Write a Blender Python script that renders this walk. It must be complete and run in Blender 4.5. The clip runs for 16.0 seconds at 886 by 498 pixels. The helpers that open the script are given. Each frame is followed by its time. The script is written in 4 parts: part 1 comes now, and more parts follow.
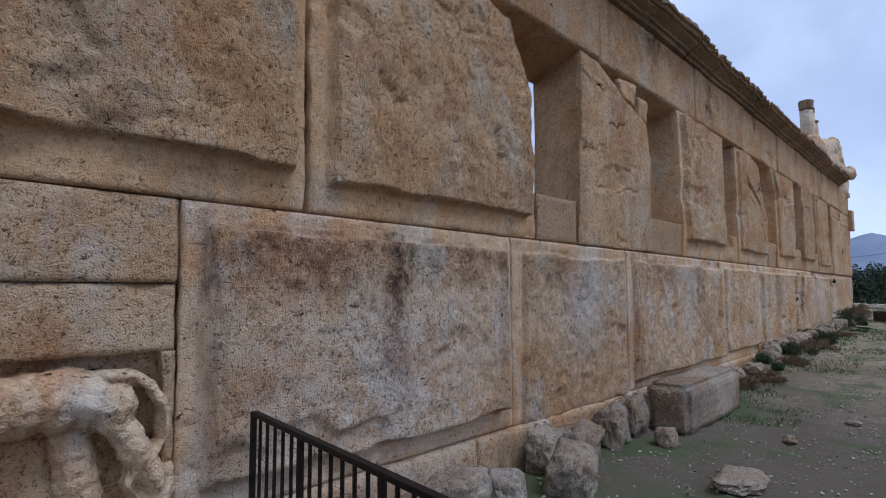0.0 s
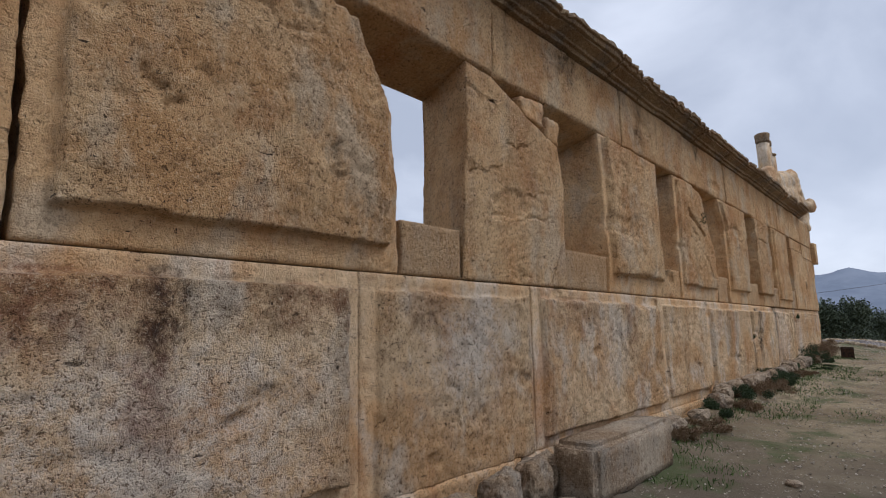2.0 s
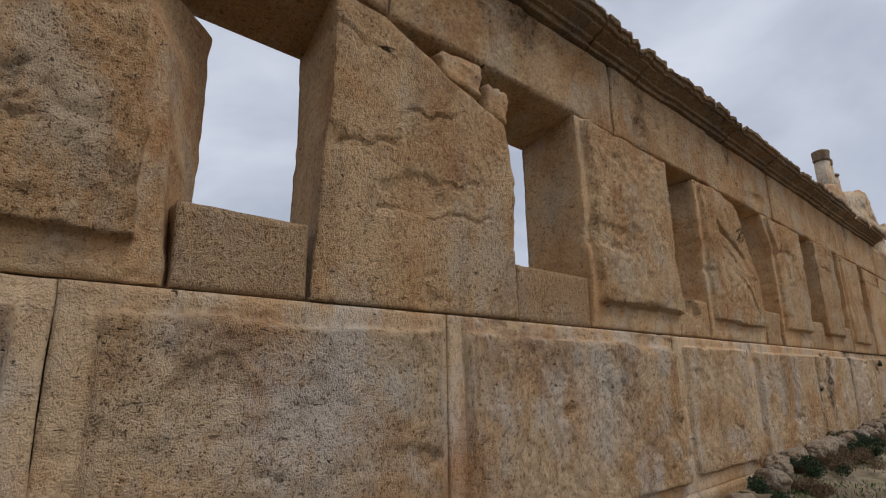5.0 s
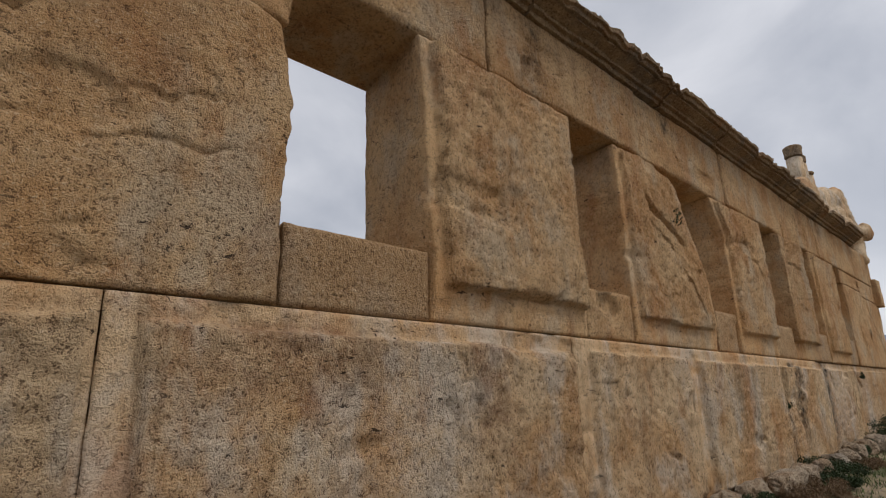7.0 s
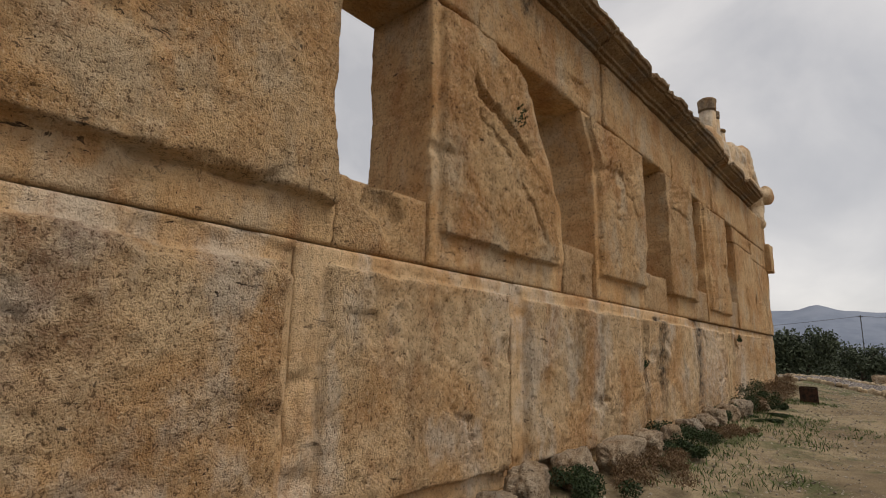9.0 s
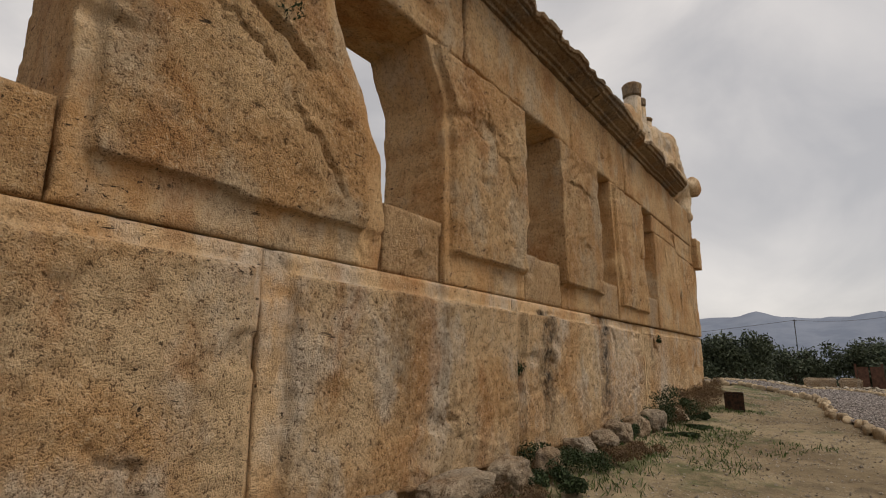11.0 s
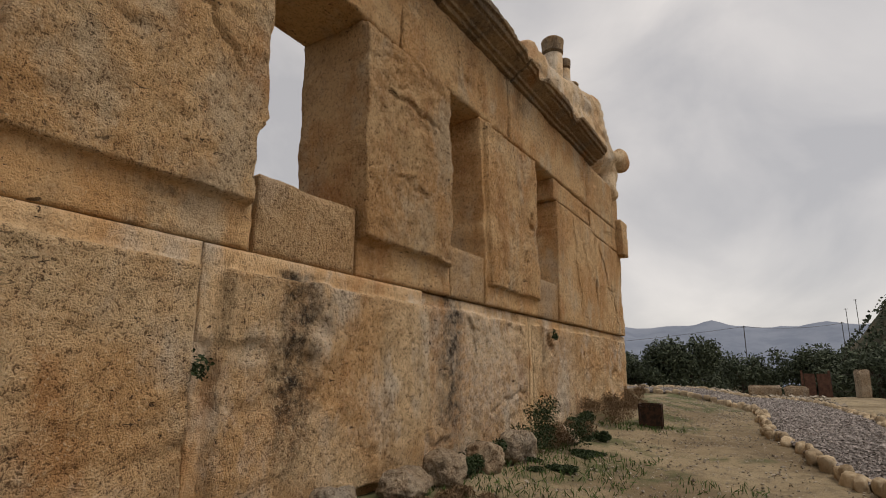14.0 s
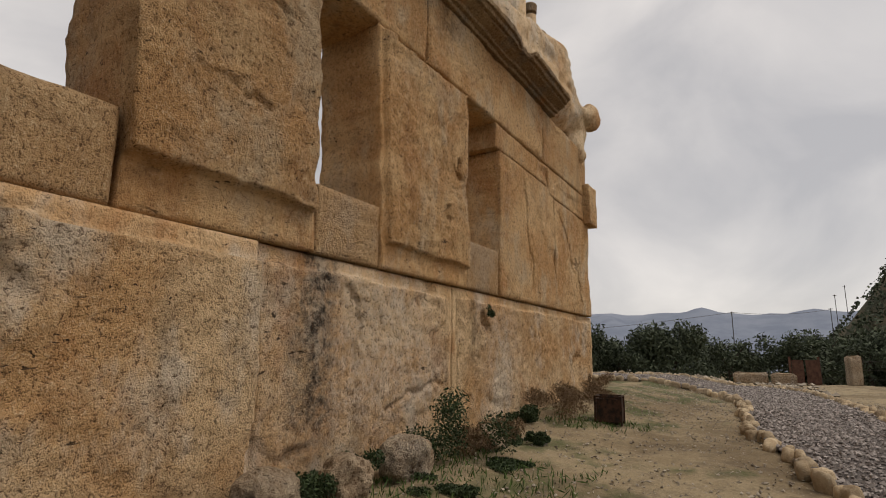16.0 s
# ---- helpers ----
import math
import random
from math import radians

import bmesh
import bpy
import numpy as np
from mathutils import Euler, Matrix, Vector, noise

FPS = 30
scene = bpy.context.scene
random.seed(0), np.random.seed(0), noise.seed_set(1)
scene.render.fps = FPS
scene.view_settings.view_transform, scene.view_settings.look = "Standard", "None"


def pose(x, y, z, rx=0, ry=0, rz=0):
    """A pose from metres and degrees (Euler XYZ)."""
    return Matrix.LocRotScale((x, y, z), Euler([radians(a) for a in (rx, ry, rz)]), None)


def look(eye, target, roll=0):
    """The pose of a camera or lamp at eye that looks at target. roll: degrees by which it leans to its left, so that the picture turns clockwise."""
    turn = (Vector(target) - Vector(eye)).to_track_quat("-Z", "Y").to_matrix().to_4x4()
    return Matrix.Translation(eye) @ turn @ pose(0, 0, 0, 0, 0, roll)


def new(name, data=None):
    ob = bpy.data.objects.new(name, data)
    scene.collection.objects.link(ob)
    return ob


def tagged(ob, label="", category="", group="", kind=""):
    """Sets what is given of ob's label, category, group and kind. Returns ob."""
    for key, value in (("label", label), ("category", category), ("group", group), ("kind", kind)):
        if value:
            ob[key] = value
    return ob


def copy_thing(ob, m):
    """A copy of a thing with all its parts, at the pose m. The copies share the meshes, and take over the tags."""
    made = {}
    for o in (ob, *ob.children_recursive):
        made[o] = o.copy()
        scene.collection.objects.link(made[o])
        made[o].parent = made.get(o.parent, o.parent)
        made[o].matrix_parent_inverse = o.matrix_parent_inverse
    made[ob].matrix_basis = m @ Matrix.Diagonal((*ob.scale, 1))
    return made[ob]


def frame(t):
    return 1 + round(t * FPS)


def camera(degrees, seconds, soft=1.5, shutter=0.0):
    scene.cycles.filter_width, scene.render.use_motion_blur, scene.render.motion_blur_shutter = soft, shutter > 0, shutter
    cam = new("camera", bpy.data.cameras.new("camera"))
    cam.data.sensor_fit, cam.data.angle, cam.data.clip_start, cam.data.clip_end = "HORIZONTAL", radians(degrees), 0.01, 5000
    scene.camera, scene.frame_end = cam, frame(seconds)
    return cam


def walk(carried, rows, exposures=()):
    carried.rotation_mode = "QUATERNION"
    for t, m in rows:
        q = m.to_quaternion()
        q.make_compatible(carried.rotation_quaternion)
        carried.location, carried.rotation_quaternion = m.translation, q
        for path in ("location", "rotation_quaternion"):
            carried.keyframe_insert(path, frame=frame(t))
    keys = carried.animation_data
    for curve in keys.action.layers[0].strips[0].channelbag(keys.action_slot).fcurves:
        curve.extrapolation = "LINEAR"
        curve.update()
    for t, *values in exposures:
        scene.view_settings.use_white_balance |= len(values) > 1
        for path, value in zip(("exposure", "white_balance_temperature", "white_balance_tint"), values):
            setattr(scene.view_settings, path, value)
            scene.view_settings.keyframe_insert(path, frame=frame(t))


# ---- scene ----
cam = camera(78.0, 16.0, 1.0)
PATH = [
    (0, (0.031, 0.647, 1.505), (1.836, 2.366, 1.695), -0.1),
    (0.5, (0.428, 0.560, 1.511), (2.269, 2.229, 1.784), -0.9),
    (1, (0.849, 0.464, 1.515), (2.702, 2.111, 1.829), -1.1),
    (1.5, (1.306, 0.365, 1.522), (3.166, 1.999, 1.871), -0.9),
    (2, (1.767, 0.323, 1.530), (3.603, 1.979, 1.904), -1.1),
    (2.5, (2.211, 0.356, 1.535), (3.979, 2.077, 1.940), -1.6),
    (3, (2.656, 0.428, 1.539), (4.349, 2.214, 1.979), -1.8),
    (5.5, (5.219, 0.826, 1.530), (6.864, 2.595, 2.174), -1.3),
    (6, (5.880, 0.890, 1.519), (7.525, 2.639, 2.218), -2.1),
    (6.5, (6.596, 0.956, 1.499), (8.236, 2.706, 2.204), -2.2),
    (7, (7.334, 1.017, 1.469), (8.992, 2.761, 2.145), -1.7),
    (7.5, (8.067, 1.069, 1.434), (9.756, 2.800, 2.067), -0.9),
    (8, (8.784, 1.099, 1.396), (10.534, 2.791, 1.962), 0.1),
    (8.5, (9.477, 1.109, 1.362), (11.311, 2.737, 1.846), 1.1),
    (9, (10.140, 1.110, 1.340), (12.025, 2.684, 1.806), 1.2),
    (9.5, (10.782, 1.104, 1.326), (12.720, 2.612, 1.797), 1.1),
    (12, (14.169, 1.044, 1.286), (16.184, 2.425, 1.815), 0.2),
    (12.5, (14.846, 0.996, 1.277), (16.876, 2.354, 1.814), 0.4),
    (13, (15.485, 0.958, 1.265), (17.531, 2.288, 1.809), 0.6),
    (13.5, (16.071, 0.936, 1.252), (18.144, 2.224, 1.797), 0.6),
    (14, (16.622, 0.936, 1.242), (18.703, 2.215, 1.780), 0.6),
    (14.5, (17.165, 0.944, 1.236), (19.254, 2.210, 1.769), 0.5),
    (15, (17.715, 0.944, 1.232), (19.811, 2.201, 1.755), 0.6),
    (15.5, (18.275, 0.935, 1.230), (20.370, 2.203, 1.733), 0.7),
    (16, (18.849, 0.919, 1.230), (20.956, 2.174, 1.708), 0.7),
]
walk(cam, [(t, look(eye, target, roll)) for t, eye, target, roll in PATH],
     exposures=[(0.0, 0.0, 4900, 13), (1.5, -0.05, 5350, 12), (3.0, 0.1, 6250, 11), (5.5, -0.2, 5950, 11), (7.0, -0.15, 6350, 11), (9.0, -0.1, 6950, 11), (12.0, -0.18, 7150, 12), (16.0, -0.12, 7150, 12)])

# ---- world and light: overcast sky ----
world = bpy.data.worlds.new("overcast_sky")
scene.world = world
world.use_nodes = True
wn, wl = world.node_tree.nodes, world.node_tree.links
wn.clear()
SUN_EL, SUN_ROT = radians(38), radians(150)
w_out = wn.new("ShaderNodeOutputWorld")
w_bg = wn.new("ShaderNodeBackground")
w_sky = wn.new("ShaderNodeTexSky")
w_sky.sky_type, w_sky.sun_disc, w_sky.sun_elevation, w_sky.sun_rotation = "NISHITA", False, SUN_EL, SUN_ROT
w_co = wn.new("ShaderNodeTexCoord")
w_map = wn.new("ShaderNodeMapping")
w_map.inputs["Scale"].default_value = (1.5, 1.5, 2.6)
w_noise = wn.new("ShaderNodeTexNoise")
w_noise.inputs["Scale"].default_value, w_noise.inputs["Detail"].default_value = 1.7, 7.0
w_noise.inputs["Roughness"].default_value, w_noise.inputs["Distortion"].default_value = 0.5, 0.5
w_ramp = wn.new("ShaderNodeValToRGB")
w_ramp.color_ramp.elements[0].position, w_ramp.color_ramp.elements[0].color = 0.34, (5.4, 5.6, 6.1, 1)
w_ramp.color_ramp.elements[1].position, w_ramp.color_ramp.elements[1].color = 0.72, (9.2, 9.2, 9.4, 1)
w_cov = wn.new("ShaderNodeMix")
w_cov.data_type = "RGBA"
w_cov.inputs["Factor"].default_value = 0.88
wl.new(w_co.outputs["Generated"], w_map.inputs["Vector"])
wl.new(w_map.outputs["Vector"], w_noise.inputs["Vector"])
wl.new(w_noise.outputs["Fac"], w_ramp.inputs["Fac"])
wl.new(w_sky.outputs["Color"], w_cov.inputs[6])
wl.new(w_ramp.outputs["Color"], w_cov.inputs[7])
wl.new(w_cov.outputs[2], w_bg.inputs["Color"])
w_bg.inputs["Strength"].default_value = 0.1
wl.new(w_bg.outputs[0], w_out.inputs["Surface"])

sun = new("sun", bpy.data.lights.new("sun", "SUN"))
sun.data.energy, sun.data.angle, sun.data.color = 1.5, radians(25), (1.0, 0.95, 0.88)
sun.matrix_world = look((26, -34, 75), (12, 4, 0))


# ---- materials ----
class Mat:
    """A node material under construction."""

    def __init__(self, name):
        self.m = bpy.data.materials.new(name)
        self.m.use_nodes = True
        self.t = self.m.node_tree
        self.b = self.t.nodes["Principled BSDF"]
        self.b.inputs["Specular IOR Level"].default_value = 0.25
        self.pos = self.n("ShaderNodeNewGeometry").outputs["Position"]

    def n(self, kind):
        return self.t.nodes.new(kind)

    def put(self, a, b):
        if hasattr(a, "is_output"):
            self.t.links.new(a, b)
        else:
            b.default_value = a

    def coords(self, scale):
        v = self.n("ShaderNodeMapping")
        self.put(self.pos, v.inputs["Vector"])
        v.inputs["Scale"].default_value = scale
        return v.outputs[0]

    def noise(self, scale, detail=4, rough=0.55, stretch=(1, 1, 1), distort=0.0):
        v = self.n("ShaderNodeTexNoise")
        self.put(self.coords(stretch), v.inputs["Vector"])
        v.inputs["Scale"].default_value, v.inputs["Detail"].default_value = scale, detail
        v.inputs["Roughness"].default_value, v.inputs["Distortion"].default_value = rough, distort
        return v.outputs["Fac"]

    def cells(self, scale, feature="F1", stretch=(1, 1, 1)):
        v = self.n("ShaderNodeTexVoronoi")
        v.feature = feature
        self.put(self.coords(stretch), v.inputs["Vector"])
        v.inputs["Scale"].default_value = scale
        return v.outputs["Distance"]

    def ramp(self, fac, lo, hi, a=0.0, b=1.0):
        v = self.n("ShaderNodeMapRange")
        v.interpolation_type = "SMOOTHSTEP"
        for k, x in zip(("Value", "From Min", "From Max", "To Min", "To Max"), (fac, lo, hi, a, b)):
            self.put(x, v.inputs[k])
        return v.outputs[0]

    def calc(self, op, a, b=0.0):
        v = self.n("ShaderNodeMath")
        v.operation = op
        self.put(a, v.inputs[0])
        self.put(b, v.inputs[1])
        return v.outputs[0]

    def mix(self, fac, a, b, mode="MIX"):
        v = self.n("ShaderNodeMix")
        v.data_type, v.blend_type = "RGBA", mode
        for k, x in ((0, fac), (6, a), (7, b)):
            self.put((*x, 1) if isinstance(x, tuple) else x, v.inputs[k])
        return v.outputs[2]

    def random(self):
        return self.n("ShaderNodeObjectInfo").outputs["Random"]

    def axes(self):
        v = self.n("ShaderNodeSeparateXYZ")
        self.put(self.pos, v.inputs[0])
        return v.outputs

    def bump(self, height, strength=0.5, distance=0.02):
        v = self.n("ShaderNodeBump")
        v.inputs["Strength"].default_value, v.inputs["Distance"].default_value = strength, distance
        self.put(height, v.inputs["Height"])
        self.put(v.outputs[0], self.b.inputs["Normal"])

    def done(self, color, rough=0.9, metal=0.0):
        self.put((*color, 1) if isinstance(color, tuple) else color, self.b.inputs["Base Color"])
        self.put(rough, self.b.inputs["Roughness"])
        self.b.inputs["Metallic"].default_value = metal
        return self.m


SOOT, BROWN_RUN, LIME = (0.022, 0.017, 0.013), (0.17, 0.05, 0.02), (0.76, 0.66, 0.55)
# water streaks on the wall: x, half width, top z, bottom z, strength, colour
STREAKS = [(3.2, 1.7, 1.45, -1.2, 0.75, LIME), (6.7, 0.8, 1.9, 0.2, 0.7, LIME), (10.3, 0.6, 1.6, 0.4, 0.5, LIME), (23.3, 1.4, 2.0, -0.6, 0.6, LIME), (26.5, 0.9, 1.9, 0.2, 0.45, LIME),
           (2.1, 0.55, 1.97, 1.2, 0.8, BROWN_RUN), (2.75, 0.5, 1.97, 1.3, 0.7, BROWN_RUN), (4.5, 0.4, 1.95, 1.45, 0.75, BROWN_RUN),
           (3.25, 0.17, 1.97, 0.15, 0.85, BROWN_RUN), (3.3, 0.22, 2.0, 1.25, 0.85, SOOT), (3.9, 0.4, 1.97, 1.5, 0.5, SOOT),
           (9.35, 0.3, 6.1, 5.35, 0.95, SOOT), (12.1, 0.28, 6.1, 4.6, 0.7, SOOT), (15.6, 0.25, 6.0, 5.4, 0.9, SOOT), (19.85, 0.26, 2.0, -0.2, 1.0, SOOT),
           (22.5, 0.3, 2.1, -0.3, 1.0, SOOT), (25.6, 0.15, 2.0, 0.9, 0.7, SOOT), (11.0, 0.3, 1.95, 0.7, 0.6, BROWN_RUN), (9.2, 0.9, 1.98, 1.3, 0.5, BROWN_RUN),
           (16.7, 0.25, 1.9, 0.6, 0.45, SOOT), (24.6, 0.2, 6.1, 5.0, 0.7, SOOT), (6.0, 0.35, 1.98, 1.4, 0.45, BROWN_RUN), (8.0, 0.3, 4.6, 2.9, 0.3, BROWN_RUN),
           (13.2, 0.14, 2.7, 2.4, 0.6, SOOT), (22.9, 0.22, 2.72, 2.35, 0.8, SOOT), (18.6, 0.3, 2.4, 2.15, 0.6, SOOT)]


def limestone(name, warm, pale, grey, rust_at, pit=0.5, streaks=(), grime=0.35, coarse=1.0, hewn_face=None):
    """Pitted limestone; the mesh attribute "dressing" tells pecked faces (1) from smooth margins (0)."""
    k = Mat(name)
    if hewn_face is None:
        at = k.n("ShaderNodeAttribute")
        at.attribute_name = "dressing"
        peck = k.ramp(at.outputs["Fac"], 0, 1, 0.55, 1.0)
    else:
        peck = hewn_face
    patch = k.noise(0.45, 4, 0.5)
    col = k.mix(k.ramp(k.noise(0.9, 6, 0.6), 0.4, 0.6), warm, pale)
    col = k.mix(k.ramp(k.noise(1.7, 7, 0.62, (1, 1, 0.6)), 0.48, 0.66, 0, 0.8), col, grey)
    rust = k.ramp(k.noise(1.15, 7, 0.68, (1, 1, 0.6), 0.4), rust_at - 0.03, rust_at + 0.1, 0, 0.55)
    col = k.mix(rust, col, (0.44, 0.19, 0.062))
    blotch = k.ramp(k.noise(4.5, 6, 0.7), 0.36, 0.5, 0.3, 0.0)
    col = k.mix(blotch, col, (0.3, 0.17, 0.08))
    shade = k.ramp(k.random(), 0, 1, 0.88, 1.0)
    # pecked tool marks and grain
    mid, fine = k.noise(30 * coarse, 4, 0.62, (1, 1, 0.85), 0.5), k.noise(85 * coarse, 3, 0.65)
    tex = k.calc("ADD", k.calc("MULTIPLY", mid, 0.52), k.calc("MULTIPLY", fine, 0.48))
    # rain-washed grime in vertical runs
    run = k.calc("MULTIPLY", k.ramp(k.noise(1.0, 5, 0.6, (2.4, 2.4, 0.22)), 0.52, 0.72, 0, grime), k.ramp(patch, 0.35, 0.6))
    col = k.mix(run, col, (0.075, 0.06, 0.045))
    if streaks:
        x, y, z = k.axes()
        wob = k.calc("MULTIPLY", k.calc("SUBTRACT", k.noise(2.4, 7, 0.75, (1, 1, 0.5)), 0.5), 0.8)
        dip = k.calc("ADD", z, k.calc("MULTIPLY", k.calc("SUBTRACT", k.noise(3.5, 6, 0.75, (1, 1, 0.4)), 0.5), 1.3))
        spots = k.ramp(k.noise(7, 7, 0.8), 0.36, 0.62, 1.0, 0.2)
        for sx, half, top, bottom, power, tint in streaks:
            across = k.ramp(k.calc("ABSOLUTE", k.calc("SUBTRACT", k.calc("ADD", x, wob), sx)), half * 0.3, half * 1.25, power, 0)
            lid = k.ramp(dip, top - 0.2, top + 0.25, 1, 0) if tint is LIME else k.ramp(k.calc("ADD", z, k.calc("MULTIPLY", wob, 0.2)), top, top + 0.05, 1, 0)
            down = k.calc("MULTIPLY", k.ramp(dip, bottom, bottom + (top - bottom) * 0.6), lid)
            col = k.mix(k.calc("MULTIPLY", k.calc("MULTIPLY", across, down), spots), col, tint)
    # shade in the tool marks painted dark, highlights on the raised grain pale
    col = k.mix(k.calc("MULTIPLY", k.ramp(tex, 0.39, 0.48, 0.8, 0), peck), col, (0.1, 0.048, 0.02))
    col = k.mix(k.calc("MULTIPLY", k.ramp(tex, 0.53, 0.63, 0, 0.45), peck), col, (0.85, 0.68, 0.46))
    # clustered sharp dark pits and short slits along the bedding
    here = k.ramp(k.noise(1.9, 4, 0.6), 0.4, 0.6, 0.25, 1.0)
    pits = k.ramp(k.noise(20, 6, 0.66, (1, 1, 1.2), 0.7), 0.345, 0.37, 1, 0)
    slits = k.ramp(k.noise(11, 5, 0.6, (0.55, 1, 1.8), 0.6), 0.315, 0.345, 1, 0)
    holes = k.calc("MULTIPLY", k.ramp(k.cells(7, stretch=(1, 1, 0.8)), 0.05, 0.1, 1, 0), k.ramp(k.noise(2.6, 2), 0.56, 0.6))
    pits = k.calc("MULTIPLY", k.calc("MAXIMUM", k.calc("MAXIMUM", pits, slits), holes), here)
    col = k.mix(k.calc("MULTIPLY", pits, pit), col, (0.035, 0.02, 0.012))
    col = k.mix(1.0, col, k.mix(shade, (0, 0, 0), (1, 1, 1)), "MULTIPLY")
    h = k.calc("ADD", k.calc("MULTIPLY", tex, k.calc("MULTIPLY", peck, 1.3)), k.calc("MULTIPLY", k.noise(8, 5, 0.6), 0.6))
    h = k.calc("SUBTRACT", h, k.calc("MULTIPLY", pits, 0.4))
    k.bump(h, 1.0, 0.055)
    return k.done(col, 0.93)


M_LOW = limestone("lower_limestone", (0.63, 0.37, 0.17), (0.74, 0.52, 0.3), (0.7, 0.59, 0.46), 0.55, 0.9, STREAKS, 0.4)
M_UP = limestone("upper_limestone", (0.58, 0.325, 0.138), (0.69, 0.45, 0.23), (0.61, 0.47, 0.31), 0.55, 0.9, STREAKS, 0.3)
M_FILL = limestone("repair_limestone", (0.54, 0.33, 0.16), (0.58, 0.38, 0.2), (0.53, 0.39, 0.26), 0.64, 0.45, (), 0.25)
M_TOP = limestone("weathered_limestone", (0.3, 0.19, 0.1), (0.4, 0.28, 0.16), (0.22, 0.18, 0.14), 0.6, 0.8, (), 0.75, 0.8, 0.9)
M_ROCK = limestone("rock_limestone", (0.3, 0.21, 0.13), (0.45, 0.36, 0.26), (0.35, 0.3, 0.24), 0.66, 0.7, (), 0.4, 0.8, 0.9)
M_CARVE = limestone("carved_limestone", (0.6, 0.4, 0.22), (0.72, 0.55, 0.36), (0.62, 0.53, 0.42), 0.53, 0.9, (), 0.4, 0.7, 0.6)


def soil():
    k = Mat("dry_soil")
    x, y, z = k.axes()
    col = k.mix(k.ramp(k.noise(0.5, 6, 0.6), 0.38, 0.64), (0.2, 0.148, 0.085), (0.36, 0.285, 0.175))
    damp = k.ramp(k.calc("ADD", x, k.calc("MULTIPLY", k.noise(0.4, 4), 6)), 11, 20, 1, 0)
    col = k.mix(k.calc("MULTIPLY", damp, 0.88), col, (0.085, 0.068, 0.05))
    col = k.mix(k.ramp(k.noise(3.5, 6, 0.7), 0.45, 0.68, 0, 0.6), col, (0.1, 0.075, 0.05))
    stones = k.ramp(k.cells(22), 0.1, 0.3, 1, 0)
    stones = k.calc("MULTIPLY", stones, k.ramp(k.noise(1.6, 4), 0.45, 0.62))
    col = k.mix(k.calc("MULTIPLY", stones, 0.7), col, (0.55, 0.49, 0.41))
    near = k.ramp(y, 0.5, 3.6, 0.02, 0.16)
    moss = k.calc("SUBTRACT", k.calc("ADD", k.noise(0.7, 6, 0.65), near), 0.0)
    col = k.mix(k.ramp(moss, 0.62, 0.76, 0, 0.85), col, (0.06, 0.085, 0.025))
    col = k.mix(k.ramp(k.noise(40, 4, 0.7), 0.35, 0.65, 0.35, 0), col, (0.12, 0.09, 0.06))
    h = k.calc("ADD", k.calc("MULTIPLY", k.noise(9, 6, 0.7), 1.0), k.calc("MULTIPLY", stones, 0.4))
    k.bump(h, 0.9, 0.04)
    return k.done(col, 0.96)


def plain(name, a, b, scale=8, rough=0.8, metal=0.0, bump=0.3, dist=0.01, per_object=0.0):
    k = Mat(name)
    col = k.mix(k.ramp(k.noise(scale, 5, 0.65), 0.35, 0.65), a, b)
    if per_object:
        col = k.mix(1.0, col, k.mix(k.ramp(k.random(), 0, 1, 1 - per_object, 1), (0, 0, 0), (1, 1, 1)), "MULTIPLY")
    k.bump(k.noise(scale * 6, 4, 0.7), bump, dist)
    return k.done(col, rough, metal)


def leafy(name, a, b):
    k = Mat(name)
    g = k.n("ShaderNodeNewGeometry").outputs["Random Per Island"]
    return k.done(k.mix(g, a, b), 0.7)


M_SOIL = soil()
M_IRON = plain("dark_painted_iron", (0.012, 0.01, 0.009), (0.03, 0.022, 0.018), 30, 0.5, 0.6, 0.2, 0.002)
M_RUST = plain("rusted_steel", (0.02, 0.014, 0.011), (0.07, 0.035, 0.02), 14, 0.75, 0.4, 0.3, 0.003)
M_KERB = plain("kerb_stone", (0.42, 0.31, 0.19), (0.58, 0.46, 0.31), 9, 0.95, 0, 0.7, 0.02, 0.35)
M_GRAVEL = leafy("grey_gravel", (0.1, 0.085, 0.075), (0.42, 0.37, 0.34))
M_BED = plain("gravel_bed", (0.13, 0.11, 0.1), (0.3, 0.26, 0.24), 35, 0.95, 0, 1.0, 0.03)
M_PEBBLE = leafy("pebbles", (0.14, 0.11, 0.08), (0.46, 0.4, 0.32))
M_SHRUB = leafy("shrub_leaf", (0.018, 0.03, 0.012), (0.05, 0.075, 0.028))
M_DRY = leafy("dry_weed", (0.1, 0.055, 0.03), (0.22, 0.15, 0.08))
M_GRASS = leafy("grass", (0.03, 0.06, 0.012), (0.09, 0.14, 0.035))
M_OLIVE = leafy("olive_leaf", (0.03, 0.04, 0.024), (0.09, 0.11, 0.065))
M_BARK = plain("bark", (0.05, 0.038, 0.028), (0.1, 0.08, 0.06), 12, 0.95, 0, 0.8, 0.02)
# blue-grey of the air's haze is painted into the far hills' base colour
M_HAZY_HILL = plain("haze_tinted_hill", (0.17, 0.2, 0.26), (0.22, 0.25, 0.31), 0.01, 1.0, 0, 0.0)
M_SLOPE = plain("scrubby_slope", (0.035, 0.038, 0.022), (0.12, 0.095, 0.06), 0.25, 1.0, 0, 0.6, 0.3)
M_PLASTER = plain("far_plaster", (0.62, 0.6, 0.57), (0.72, 0.7, 0.66), 1, 0.9)
M_GLASS = plain("far_window", (0.05, 0.06, 0.08), (0.08, 0.09, 0.11), 1, 0.3)
M_WIRE = plain("weathered_pole", (0.06, 0.055, 0.05), (0.1, 0.09, 0.08), 5, 0.8)

